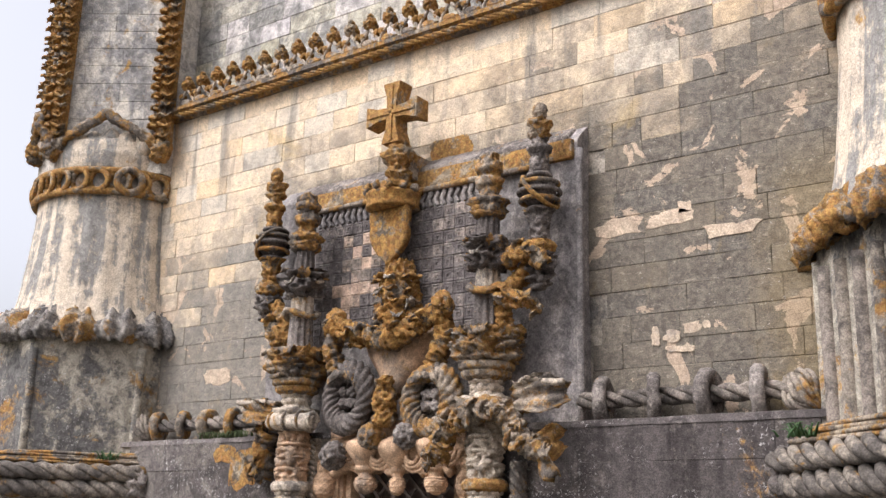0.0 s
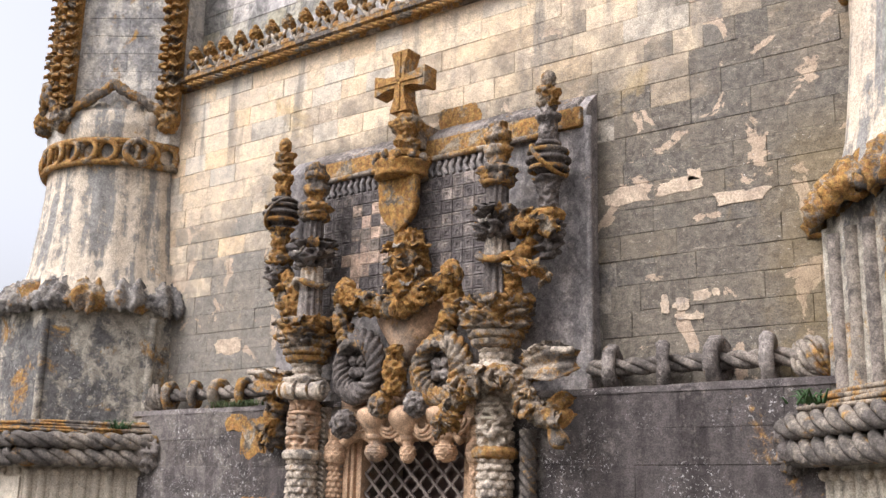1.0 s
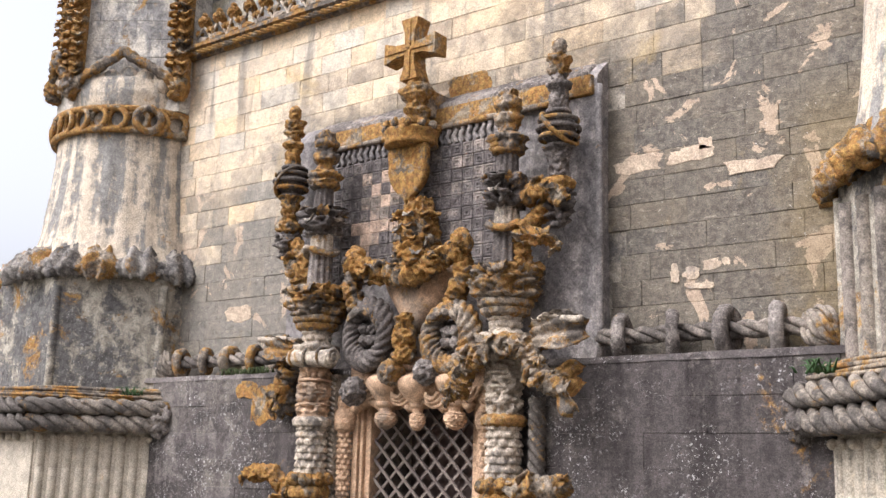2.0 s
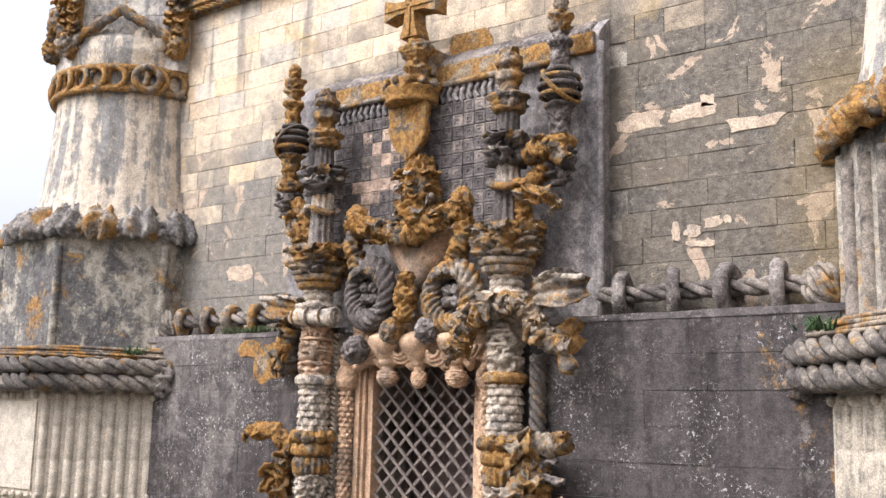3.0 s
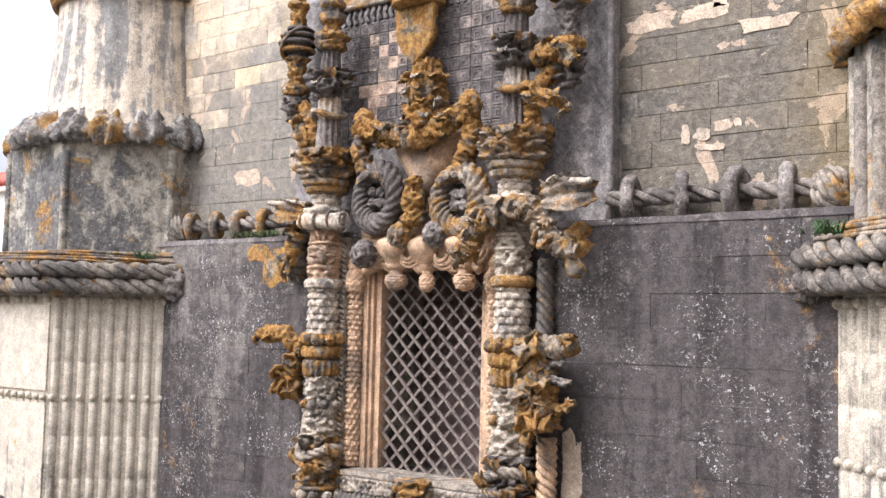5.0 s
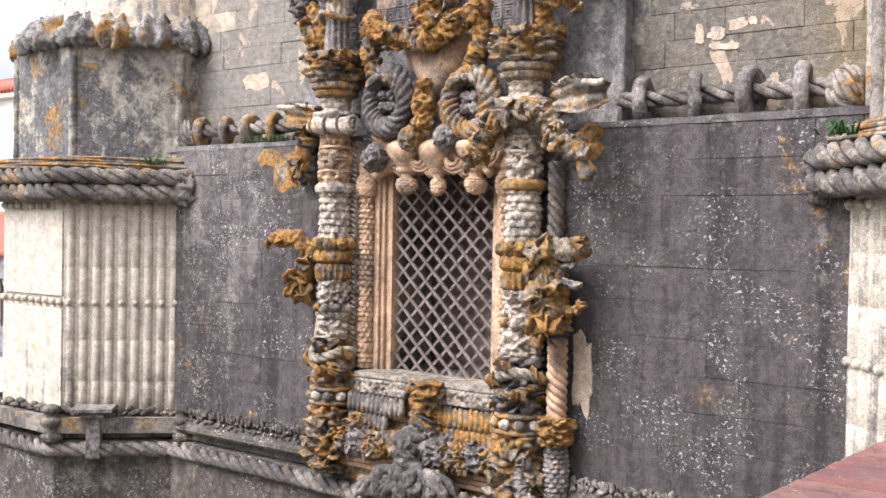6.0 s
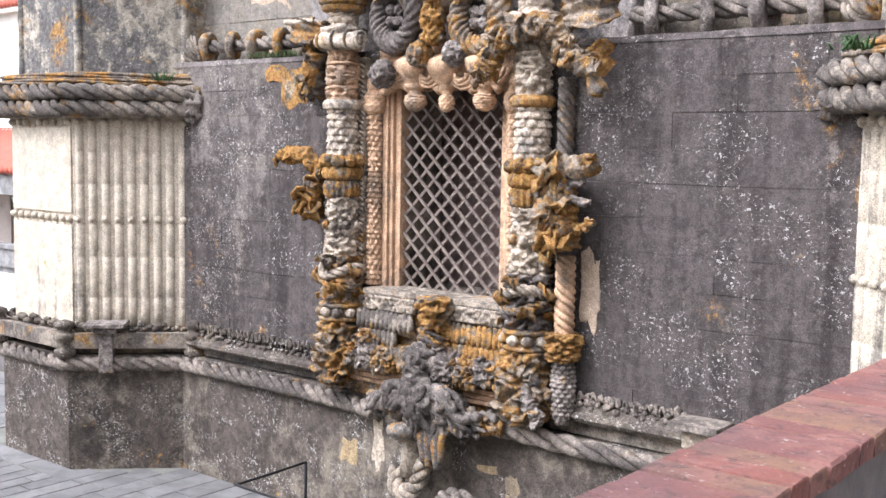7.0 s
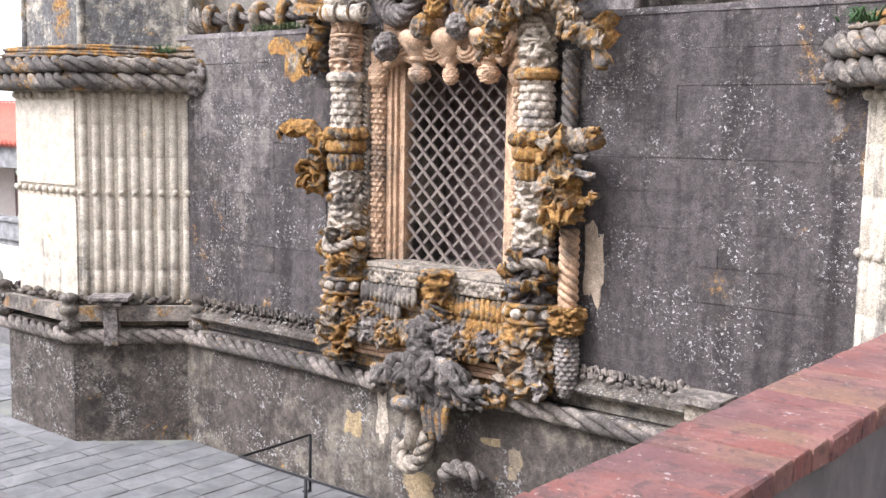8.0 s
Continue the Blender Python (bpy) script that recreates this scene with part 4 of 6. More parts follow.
# crown and shield
sh = thing("crowned_shield", (-.05, -.5, 9.2), "orange-lichened stone shield under a carved crown", "shield")
crown = turn_part(sh, "crown", -.16, -.56, [(10.12, .34), (10.15, .40), (10.2, .38), (10.28, .39), (10.34, .41), (10.38, .39), (10.38, .1)], M_RUST, seg=40, label="carved crown band")
for i in range(12):
    a = math.tau * i / 12
    part("crown_leaf", clump((-.16 + .39 * math.cos(a), -.56 + .39 * math.sin(a), 10.42), .055, (1, 1, 1.3), .03, 14, 2), M_CARVED, crown)
sv = bmesh.new()
rows = []
for j in range(17):
    t = j / 16
    z = 10.14 - .84 * t
    w = .335 * (1 if t < .52 else max(.02, 1 - ((t - .52) / .48) ** 1.6))
    rows.append([(-.13 + w * u, -.735 + .03 * u * u + .03 * t + .012 * (abs(u) < .8) - .01 * math.sin(9 * z) * math.cos(7 * u), z) for u in [k / 6 - 1 for k in range(13)]] + [(-.13 + w * u, -.58, z) for u in (1, .5, 0, -.5, -1)])
ring_sweep(sv, rows)
part("shield", weather(sv, .012, 9), M_RUST, sh)
part("corbel", carve(turned(bmesh.new(), -.03, -.50, [(8.35, .30), (8.6, .33), (8.9, .30), (9.15, .22), (9.38, .15)], seg=64, dz=.018), .075, 8.5), M_RUST, sh, "rocky carved corbel under the shield")
for k in range(18):
    a = -2.9 + .16 * k
    part("corbel_lump", curl((-.03 + .25 * math.cos(a), -.50 + .25 * math.sin(a), 8.5 + .18 * (k * 3 % 4)), (math.cos(a), math.sin(a), .5), .15, k), M_CARVED if k % 3 == 1 else M_RUST if k % 3 else M_BONE, sh)


# main columns
def column(cx, s):
    cy = -.80
    c = thing("carved_column", (cx, cy, 2.1), "tall carved column of stacked capitals, cups and scaled shafts", "column", "columns beside the window")
    P = lambda *a, **k: turn_part(c, *a, **k)
    P("top_knob", cx, cy, [(10.28, .13), (10.34, .19), (10.42, .17), (10.46, .12), (10.56, .10), (10.60, .02)], M_CARVED, ("leaf", 11.5, 0.06))
    P("neck", cx, cy, [(9.92, .12), (10.06, .125), (10.10, .18), (10.2, .19), (10.24, .14), (10.30, .14)], M_CARVED, ("leaf", 9.2, 0.045))
    P("crown", cx, cy, [(9.70, .19), (9.76, .235), (9.82, .20), (9.88, .25), (9.94, .20), (9.97, .12)], M_CARVED, ("leaf", 10.3, 0.09))
    P("rope_ring", cx, cy, [(9.66, .18), (9.69, .225), (9.73, .225), (9.76, .18)], M_CARVED, ("twist", 16, .3, .03), 48, .015)
    P("fluted_shaft", cx, cy, [(9.32, .15), (9.68, .145)], M_GREY, ("flute", 10, .04), 40)
    cap = P("leaf_capital", cx, cy, [(8.94, .17), (9.0, .22), (9.1, .27), (9.22, .26), (9.3, .3), (9.36, .27), (9.36, .15)], M_GREY, ("leaf", 8.05, 0.18), 56, .02)
    for k in range(8):
        a = math.tau * k / 8
        part("capital_leaf", curl((cx + .2 * math.cos(a), cy + .2 * math.sin(a), 9.12 + .12 * (k % 2)), (math.cos(a), math.sin(a), .5), .17, k), M_CARVED if k % 3 else M_BONE, cap)
    P("pale_shaft", cx, cy, [(8.62, .17), (8.96, .165)], M_BONE, ("flute", 10, .045), 40)
    vine = [(cx + .24 * math.cos(a), cy + .24 * math.sin(a), 8.69 + .05 * math.sin(2 * a + s)) for a in [math.tau * k / 16 for k in range(17)]]
    part("vine_ring", carve(tube(bmesh.new(), vine, .05, 8), .03, 12), M_CARVED, c)
    P("grooved_shaft", cx, cy, [(8.1, .22), (8.25, .19), (8.64, .175)], M_GREY, ("flute", 11, .05), 44)
    rim = P("cup_rim", cx, cy, [(7.98, .40), (8.06, .44), (8.12, .42), (8.17, .38), (8.18, .2)], M_CARVED, ("leaf", 9.2, 0.105), 64, .02)
    P("cup", cx, cy, [(7.72, .33), (7.8, .39), (7.9, .415), (8.0, .41)], M_CARVED, ("leaf", 8.62, 0.15), 64, .02, label="pierced stone cup")
    for k in range(9):
        a = math.tau * (k + .3) / 9
        part("rim_leaf", curl((cx + .36 * math.cos(a), cy + .36 * math.sin(a), 8.08), (math.cos(a), math.sin(a), .25), .17, k + 20), M_CARVED if k % 2 else M_RUST, rim)
    P("cup_rope", cx, cy, [(7.62, .32), (7.65, .37), (7.71, .37), (7.74, .33)], M_CARVED, ("twist", 22, .35, .03), 66, .015)
    P("cup_foot", cx, cy, [(7.50, .22), (7.54, .31), (7.6, .33), (7.63, .3)], M_CARVED, ("twist", 20, .5, .02), 60, .015)
    P("scaled_neck", cx, cy, [(7.22, .24), (7.35, .2), (7.52, .21)], M_BONE, ("scale", 7, .09, .06), 54, .015)
    P("impost", cx, cy, [(6.98, .22), (7.04, .29), (7.1, .27), (7.14, .31), (7.2, .30), (7.24, .33), (7.30, .33), (7.31, .2)], M_BONE, ("leaf", 9.2, 0.045), 48, .02)
    P("relief_shaft", cx, cy, [(6.26, .215), (6.5, .21), (6.98, .20)], M_CREAM if s < 0 else M_BONE, ("leaf", 8.62, 0.0825), 60, .015)
    for zz in (6.45, 6.62, 6.8):
        P("relief_band", cx, cy, [(zz - .03, .2), (zz - .01, .235), (zz + .01, .235), (zz + .03, .2)], M_CREAM if s < 0 else M_BONE, ("leaf", 11.5, 0.03), 40, .015)
    P("collar", cx, cy, [(6.12, .22), (6.15, .285), (6.22, .30), (6.27, .27), (6.29, .2)], M_RUST if s > 0 else M_BONE, ("flute", 18, .03), 54, .015)
    P("scaled_shaft", cx, cy, [(5.48, .225), (5.8, .22), (6.14, .215)], M_BONE, ("scale", 9, .105, .048), 63, .012)
    for k in range(9):
        a = math.tau * (k + .5) / 9
        part("band_knob", clump((cx + .24 * math.cos(a), cy + .24 * math.sin(a), 5.40), .10, (1, 1, .95), .04, 11, 3), M_RUST, c)
    P("band_roll", cx, cy, [(5.12, .25), (5.16, .30), (5.24, .31), (5.30, .28), (5.34, .22)], M_RUST, ("flute", 14, .025), 56, .02)
    P("band_gadroon", cx, cy, [(4.86, .22), (4.90, .27), (5.04, .29), (5.10, .27), (5.12, .24)], M_CARVED, ("flute", 18, .05), 72, .02)
    low = P("lower_shaft", cx, cy, [(4.02, .235), (4.5, .22), (4.88, .22)], M_BONE, ("leaf", 9.77, 0.075), 60, .015)
    for k in range(8):
        a = math.tau * (k + .3) / 8
        part("shaft_boss", clump((cx + .24 * math.cos(a), cy + .24 * math.sin(a), 4.47), .065, (1, 1, 1), .02, 14, 3), M_CARVED if k % 2 else M_BONE, low)
    P("knotted_base", cx, cy, [(3.28, .24), (3.5, .27), (3.8, .26), (4.04, .25)], M_GREY if s > 0 else M_CARVED, ("leaf", 7.47, 0.135), 60, .02)
    for zc, r in ((3.80, .075), (3.62, .055)):
        loop = [(cx + .30 * math.cos(a), cy + .30 * math.sin(a), zc + .06 * math.sin(2 * a + zc * 9 + s)) for a in [math.tau * k / 20 for k in range(20)]]
        part("rope_coil", rope(bmesh.new(), loop, r, 3, .11, 15, .02, True), M_SILL if zc > 3.7 else M_CARVED, c, "stone rope wound round the column")
    for k in range(10):
        a = math.tau * (k + .4) / 10
        part("base_curl", curl((cx + .26 * math.cos(a), cy + .26 * math.sin(a), 3.42 + .14 * (k * 2 % 5)), (math.cos(a), math.sin(a), .4 - .5 * (k % 2)), .19, k + 80), M_RUST if k % 3 != 1 else M_CARVED, c)
    beads = P("bead_ring", cx, cy, [(3.05, .28), (3.08, .34), (3.12, .34), (3.14, .28), (3.26, .28), (3.28, .33), (3.32, .33), (3.33, .25)], M_CARVED, ("plain",), 40, .02)
    for k in range(10):
        a = math.tau * (k + .4) / 10
        part("bead", clump((cx + .31 * math.cos(a), cy + .31 * math.sin(a), 3.20), .075, (1, 1, .95), .015, 12, 3), M_BONE if k % 2 else M_CARVED, beads)
    foot = P("foliage_base", cx, cy, [(2.05, .12), (2.2, .26), (2.5, .33), (2.8, .32), (3.06, .3)], M_CARVED, ("leaf", 6.9, 0.165), 64, .02)
    for k in range(14):
        a = math.tau * k / 14
        part("base_leaf", curl((cx + .27 * math.cos(a), cy + .27 * math.sin(a), 2.4 + .16 * (k % 4)), (math.cos(a), math.sin(a), -.5), .2, k + 40), M_RUST if k % 3 == 0 else M_CARVED, foot)
    return c


column(-1.64, -1)
column(1.70, 1)


def finial(cx, s):
    cy = -.70
    c = thing("armillary_finial", (cx, cy, 8.9), "slender pinnacle carrying a banded stone sphere", "pinnacle", "pinnacles with spheres")
    P = lambda *a, **k: turn_part(c, *a, **k)
    P("tip", cx, cy, [(10.92, .05), (10.98, .085), (11.06, .095), (11.13, .08), (11.18, .02)], M_RUST if s < 0 else M_CARVED, ("leaf", 13.8, 0.03), 24, .02)
    P("upper_crown", cx, cy, [(10.66, .09), (10.72, .14), (10.8, .12), (10.88, .15), (10.92, .13), (10.94, .05)], M_RUST if s < 0 else M_CARVED, ("leaf", 11.5, 0.075), 36, .02)
    P("ring", cx, cy, [(10.44, .11), (10.5, .16), (10.54, .16), (10.58, .1), (10.68, .09)], M_RUST if s < 0 else M_GREY, ("leaf", 10.3, 0.045), 36, .02)
    P("neck", cx, cy, [(10.15, .13), (10.3, .12), (10.45, .11)], M_RUST if s < 0 else M_GREY, ("leaf", 10.3, 0.045), 36, .02)
    zc = 9.92
    ball = part("sphere", weather(blob(bmesh.new(), (cx, cy, zc), .225, 3), .01, 6), M_GREY, c)
    for k in range(-2, 3):
        z = .115 * k
        r = math.sqrt(.27 ** 2 - z * z)
        loop = [(cx + r * math.cos(a), cy + r * math.sin(a), zc + z) for a in [math.tau * q / 28 for q in range(28)]]
        part("sphere_band", tube(bmesh.new(), loop, .033, 8, True), M_CARVED if k % 2 else M_GREY, ball, "horizontal band of the sphere")
    loop = []
    for q in range(30):
        a = math.tau * q / 30
        v = Matrix.Rotation(.85 * s, 3, 'Y') @ Vector((.285 * math.cos(a), .285 * math.sin(a), 0))
        loop.append((cx + v.x, cy + v.y, zc + v.z))
    part("ecliptic_band", tube(bmesh.new(), loop, .05, 8, True, flat=.6), M_CARVED if s < 0 else M_RUST, ball, "slanting band of the sphere")
    P("stem", cx, cy, [(9.18, .14), (9.4, .12), (9.62, .14), (9.68, .2)], M_RUST if s < 0 else M_GREY, ("leaf", 10.3, 0.06), 40, .02)
    P("stem_ring", cx, cy, [(9.08, .12), (9.12, .19), (9.2, .21), (9.26, .18), (9.28, .12)], M_RUST, ("leaf", 11.5, 0.045), 40, .02)
    P("tassel", cx, cy, [(8.62, .04), (8.75, .12), (8.9, .16), (9.1, .17)], M_GREY, ("leaf", 9.2, 0.135), 40, .02)
    br = part("branch", limb([(cx, cy, 8.98), (cx - s * .22, cy - .02, 8.86), (cx - s * .42, cy - .06, 8.62), (cx - s * .50, cy - .08, 8.32), (cx - s * .44, cy - .08, 8.12)], .105, .07, 8), M_RUST, c, "leafy orange-lichened branch")
    return c


finial(-2.46, -1)
finial(2.42, 1)

# loose scrolls and leaves carved beside the columns
def scroll(name, pts, r, mat, label, amount=.06, scale=8.0, flat=1.0, taper=None, lumps=0, seg=16):
    c = thing(name, pts[0], label, "carved leaf")
    part("stem", limb(pts, r, amount, scale, seg, 9, flat, taper), mat, c)
    P = smooth_path(pts, 4)
    rr = random.Random(name + str(pts[0][0]))
    for i in range(lumps):
        p = P[rr.randrange(len(P))]
        part("leaf", curl((p.x + rr.uniform(-.5, .5) * r, p.y - r * rr.uniform(.2, .7), p.z + rr.uniform(-.6, .6) * r), (rr.uniform(-1, 1), rr.uniform(-1, -.1), rr.uniform(-1, .8)), r * rr.uniform(1.0, 1.5), i), mat if i % 3 else M_CARVED, c)
    return c


horn = lambda t: .55 + .75 * t
thin = lambda t: 1.05 - .7 * t
scroll("branch_scroll", [(1.95, -.85, 8.55), (2.2, -.95, 8.50), (2.45, -1.0, 8.42), (2.62, -1.0, 8.30)], .12, M_RUST, "broken leafy branch stub beside the column", lumps=8, taper=thin)
scroll("branch_scroll", [(2.0, -.8, 9.02), (2.2, -.9, 9.10), (2.42, -.9, 9.08), (2.6, -.85, 8.90)], .11, M_RUST, "arched leafy branch below the pinnacle", lumps=8)
scroll("branch_scroll", [(-2.3, -.75, 8.62), (-2.12, -.82, 8.45), (-2.02, -.85, 8.25)], .12, M_RUST, "leafy trunk beside the column", lumps=8)
def broad_leaf(pos, way, across, size, half, mat, label, seeds):
    """A broad acanthus scroll standing out of the wall, its rim rolled over, with small leaves at its root."""
    c = thing("acanthus_leaf", pos, label, "carved leaf")
    d, sd = Vector(way).normalized(), Vector(across).normalized()
    up = d.cross(sd).normalized()
    if up.y > 0:
        up = -up
    part("blade", leaf_sheet(bmesh.new(), Vector(pos), d, sd, up, size, half, .35, -.9, 1.5, 20, 11, .06), mat, c)
    rim = [Vector(pos) + d * (size * t) + sd * (half * (.75 + .25 * math.sin(5 * t))) - up * .02 + up * .10 * math.sin(math.pi * t) for t in [q / 7 for q in range(1, 8)]]
    part("rim", weather(tube(bmesh.new(), smooth_path(rim, 4), .035, 8, taper=lambda t: .8 + .5 * t), .012, 12), M_BONE, c, "pale worn rim")
    for q in range(seeds):
        part("leaf", curl(Vector(pos) + d * (size * .12 * q) + sd * (half * (.5 if q % 2 else -.5)), d * .3 + sd * (1 if q % 2 else -1) + Vector((0, -.8, 0)), .15, q + 60), M_CARVED if q % 2 else M_RUST, c)
    return c


broad_leaf((2.12, -.82, 7.24), (.93, -.25, .05), (.05, 0, 1), .86, .22, M_CARVED, "broad curling acanthus leaf beside the column", 4)
broad_leaf((-1.80, -.86, 7.20), (-.95, -.12, .16), (.1, 0, 1), .92, .17, M_CARVED, "broad curling acanthus leaf with broken tip", 4)
rs = thing("rolled_scroll", (-1.5, -1.05, 7.1), "pale rolled stone scroll lying across the column", "carved leaf")
part("roll", weather(tube(bmesh.new(), [(-1.90 + .09 * q, -1.04, 7.12 - .004 * q) for q in range(10)], .115, 16, taper=lambda t: 1 + .12 * math.sin(9 * t)), .022, 9), M_BONE, rs)
part("spiral", weather(tube(bmesh.new(), [(-1.07 + .02 * q / 26, -1.05 + (.13 - .0042 * q) * math.cos(q * .5), 7.09 + (.13 - .0042 * q) * math.sin(q * .5)) for q in range(27)], .026, 7), .006, 14), M_BONE, rs, "spiral end of the scroll")
for q in range(3):
    part("band", weather(tube(bmesh.new(), [(-1.82 + .27 * q, -1.04 + .125 * math.cos(a), 7.115 + .125 * math.sin(a)) for a in [math.tau * z / 18 for z in range(18)]], .022, 7, True), .006, 12), M_CARVED, rs)
scroll("hanging_leaf", [(-2.1, -.85, 7.0), (-2.2, -.85, 6.8), (-2.22, -.82, 6.55), (-2.28, -.8, 6.35)], .15, M_CARVED, "hanging carved leaf cluster on the wall", .07, 7, lumps=9)
scroll("lichen_leaf", [(-2.45, -.62, 6.9), (-2.55, -.66, 6.7), (-2.5, -.66, 6.5)], .15, M_RUST, "orange-lichened carved leaf flat on the wall", .07, 8, .5, lumps=4)
g1 = [(1.10, -1.03, 6.50), (1.22, -1.05, 6.78), (1.45, -1.08, 6.98), (1.85, -1.14, 7.10), (2.16, -1.10, 7.06), (2.34, -1.06, 6.80), (2.57, -1.05, 6.62), (2.78, -1.05, 6.58)]
scroll("garland", g1, .135, M_CARVED, "thick leafy garland looped over the column", .08, 8, lumps=34)
sc = thing("horn_mouth", (2.8, -1.05, 6.5), "flared and curled horn mouth at the garland's end", "carved leaf")
part("flare", leaf_sheet(bmesh.new(), Vector((2.58, -1.02, 6.66)), Vector((.93, -.2, .1)).normalized(), Vector((.1, -.25, .95)).normalized(), Vector((.1, -1, -.2)).normalized(), .42, .20, .5, -1.3, 1.6, 14, 9, .10), M_RUST, sc)
part("lip", leaf_sheet(bmesh.new(), Vector((2.70, -1.04, 6.52)), Vector((.62, -.25, -.75)).normalized(), Vector((.75, 0, .62)).normalized(), Vector((0, -1, 0)), .34, .11, .5, -1.0, 1.4, 12, 7, .12), M_CARVED, sc)
# left and right branches at the band height
scroll("branch_stub", [(-1.9, -.85, 5.15), (-2.12, -.9, 5.32), (-2.3, -.92, 5.46), (-2.55, -.92, 5.47), (-2.72, -.92, 5.46)], .12, M_RUST, "orange-lichened branch stub pointing outward", .05, 8, lumps=8)
scroll("leaf_bunch", [(-2.0, -.85, 5.1), (-2.15, -.88, 4.95), (-2.2, -.88, 4.75), (-2.25, -.85, 4.62)], .17, M_RUST, "bunch of lichened carved leaves", .08, 8, lumps=19, taper=lambda t: .8 + .35 * t)
for k, q in enumerate(([(2.0, -.85, 5.35), (2.25, -.92, 5.42), (2.5, -.98, 5.40), (2.74, -1.0, 5.46)], [(2.0, -.85, 5.15), (2.3, -.95, 5.20), (2.6, -1.0, 5.22)], [(2.0, -.85, 5.02), (2.3, -.95, 5.02), (2.7, -1.02, 4.98)], [(2.0, -.85, 4.66), (2.3, -.95, 4.68), (2.55, -1.0, 4.66), (2.78, -1.02, 4.76)])):
    scroll("branch_stub", q, .085 if k else .13, (M_CARVED, M_GREY, M_GREY, M_RUST)[k], "stubby carved branch pointing outward", .05, 9, lumps=9 if k in (0, 3) else 3, taper=thin if k else None)
lb = scroll("leaf_bunch", [(2.22, -.88, 5.4), (2.24, -.95, 5.0), (2.24, -.98, 4.7), (2.26, -.98, 4.4)], .20, M_RUST, "large bunch of lichened leaves beside the column", .10, 7, lumps=28, taper=lambda t: .75 + .5 * t)
tw = thing("twisted_colonnette", (2.22, -.76, 2.2), "small twisted colonnette with leafy capital and scaled foot", "column")
turn_part(tw, "twisted_shaft", 2.22, -.76, [(3.3, .135), (4.3, .13)], M_CREAM, ("twist", 4, .105, .045), 56, .010)
turn_part(tw, "capital", 2.22, -.78, [(2.96, .14), (3.02, .19), (3.12, .21), (3.24, .20), (3.30, .22), (3.33, .15)], M_RUST, ("leaf", 12.6, 0.09), 48, .015)
turn_part(tw, "scaled_foot", 2.22, -.76, [(2.16, .07), (2.3, .14), (2.6, .155), (2.96, .14)], M_GREY, ("scale", 9, .06, .04), 54, .012)
turn_part(tw, "upper_twist", 2.10, -.66, [(5.5, .115), (6.5, .115)], M_DULL, ("twist", 4, .13, .06), 48, .012)
part("clean_strip", flake(bmesh.new(), 2.46, 3.86, .13, .50, LY, 41, .02), M_BARE, tw, "patch of clean pinkish stone", smooth=False)
scroll("fish_leaf", [(1.92, -.95, 2.75), (1.86, -1.0, 2.55), (1.92, -1.02, 2.35), (2.06, -1.0, 2.22)], .10, M_GREY, "curled scaly carved leaf at the column foot", .05, 11, lumps=6)
cs = thing("clean_patch", (-2.25, -.55, 3.9), "patch of clean stone broken out of the crust", "stone patch")
part("patch", flake(bmesh.new(), -2.14, 4.0, .12, .27, LY, 42, .02), M_BARE, cs, smooth=False)

# heart, garland and wreaths
he = thing("heart_carving", (0.1, -.5, 7.4), "pale heart-shaped boss framed by a lichened garland", "carving")
hb = bmesh.new()
rows = []
for j in range(15):
    t = j / 14
    z = 8.22 - .80 * t
    w = .62 * (1 - t ** 1.6) + .04
    rows.append([(.08 + w * u, -.82 + .22 * u * u + .04 * abs(math.cos(2.2 * u)), z + .10 * abs(u) * (1 - t)) for u in [k / 7 - 1 for k in range(15)]] + [(.08 + w * u, -.3, z) for u in (1, 0, -1)])
ring_sweep(hb, rows)
part("heart", weather(hb, .012, 5), M_CREAM, he)
part("garland", limb([(-1.0, -.8, 8.42), (-.82, -.88, 8.42), (-.62, -.88, 8.34), (-.3, -.9, 8.28), (.05, -.92, 8.16), (.3, -.92, 8.17), (.55, -.9, 8.30), (.82, -.88, 8.40), (1.05, -.82, 8.44)], .135, .085, 7, 18, 9), M_RUST, he)
rr = random.Random(77)
for k in range(26):
    t = k / 25
    x = -.95 + 1.95 * t
    z = 8.20 + .25 * (2 * t - 1) ** 2
    part("garland_leaf", curl((x, -.95 + rr.uniform(-.03, .08), z + rr.uniform(-.06, .08)), (rr.uniform(-1, 1), -.7, rr.uniform(-.9, .9)), rr.uniform(.13, .19), k), M_RUST if k % 3 else M_CARVED, he)
part("bird", clump((-.88, -.85, 8.52), .15, (1, 1, 1.2), .05, 7), M_RUST, he, "weathered knob at the garland's end")
part("bird", clump((1.0, -.85, 8.56), .15, (1, 1, 1.3), .05, 7), M_RUST, he, "weathered knob at the garland's end")
for sx in (-1, 1):
    part("side_stem", limb([(sx * .95, -.78, 8.35), (sx * 1.0 + .02, -.8, 8.1), (sx * .92, -.8, 7.92), (sx * .85, -.78, 7.75)], .13, .07, 8), M_CARVED if sx < 0 else M_RUST, he)
turn_part(he, "tie", .04, -.82, [(6.98, .06), (7.05, .15), (7.2, .13), (7.35, .16), (7.5, .11), (7.62, .13), (7.68, .05)], M_RUST, ("leaf", 9.2, 0.075), 40, .02)


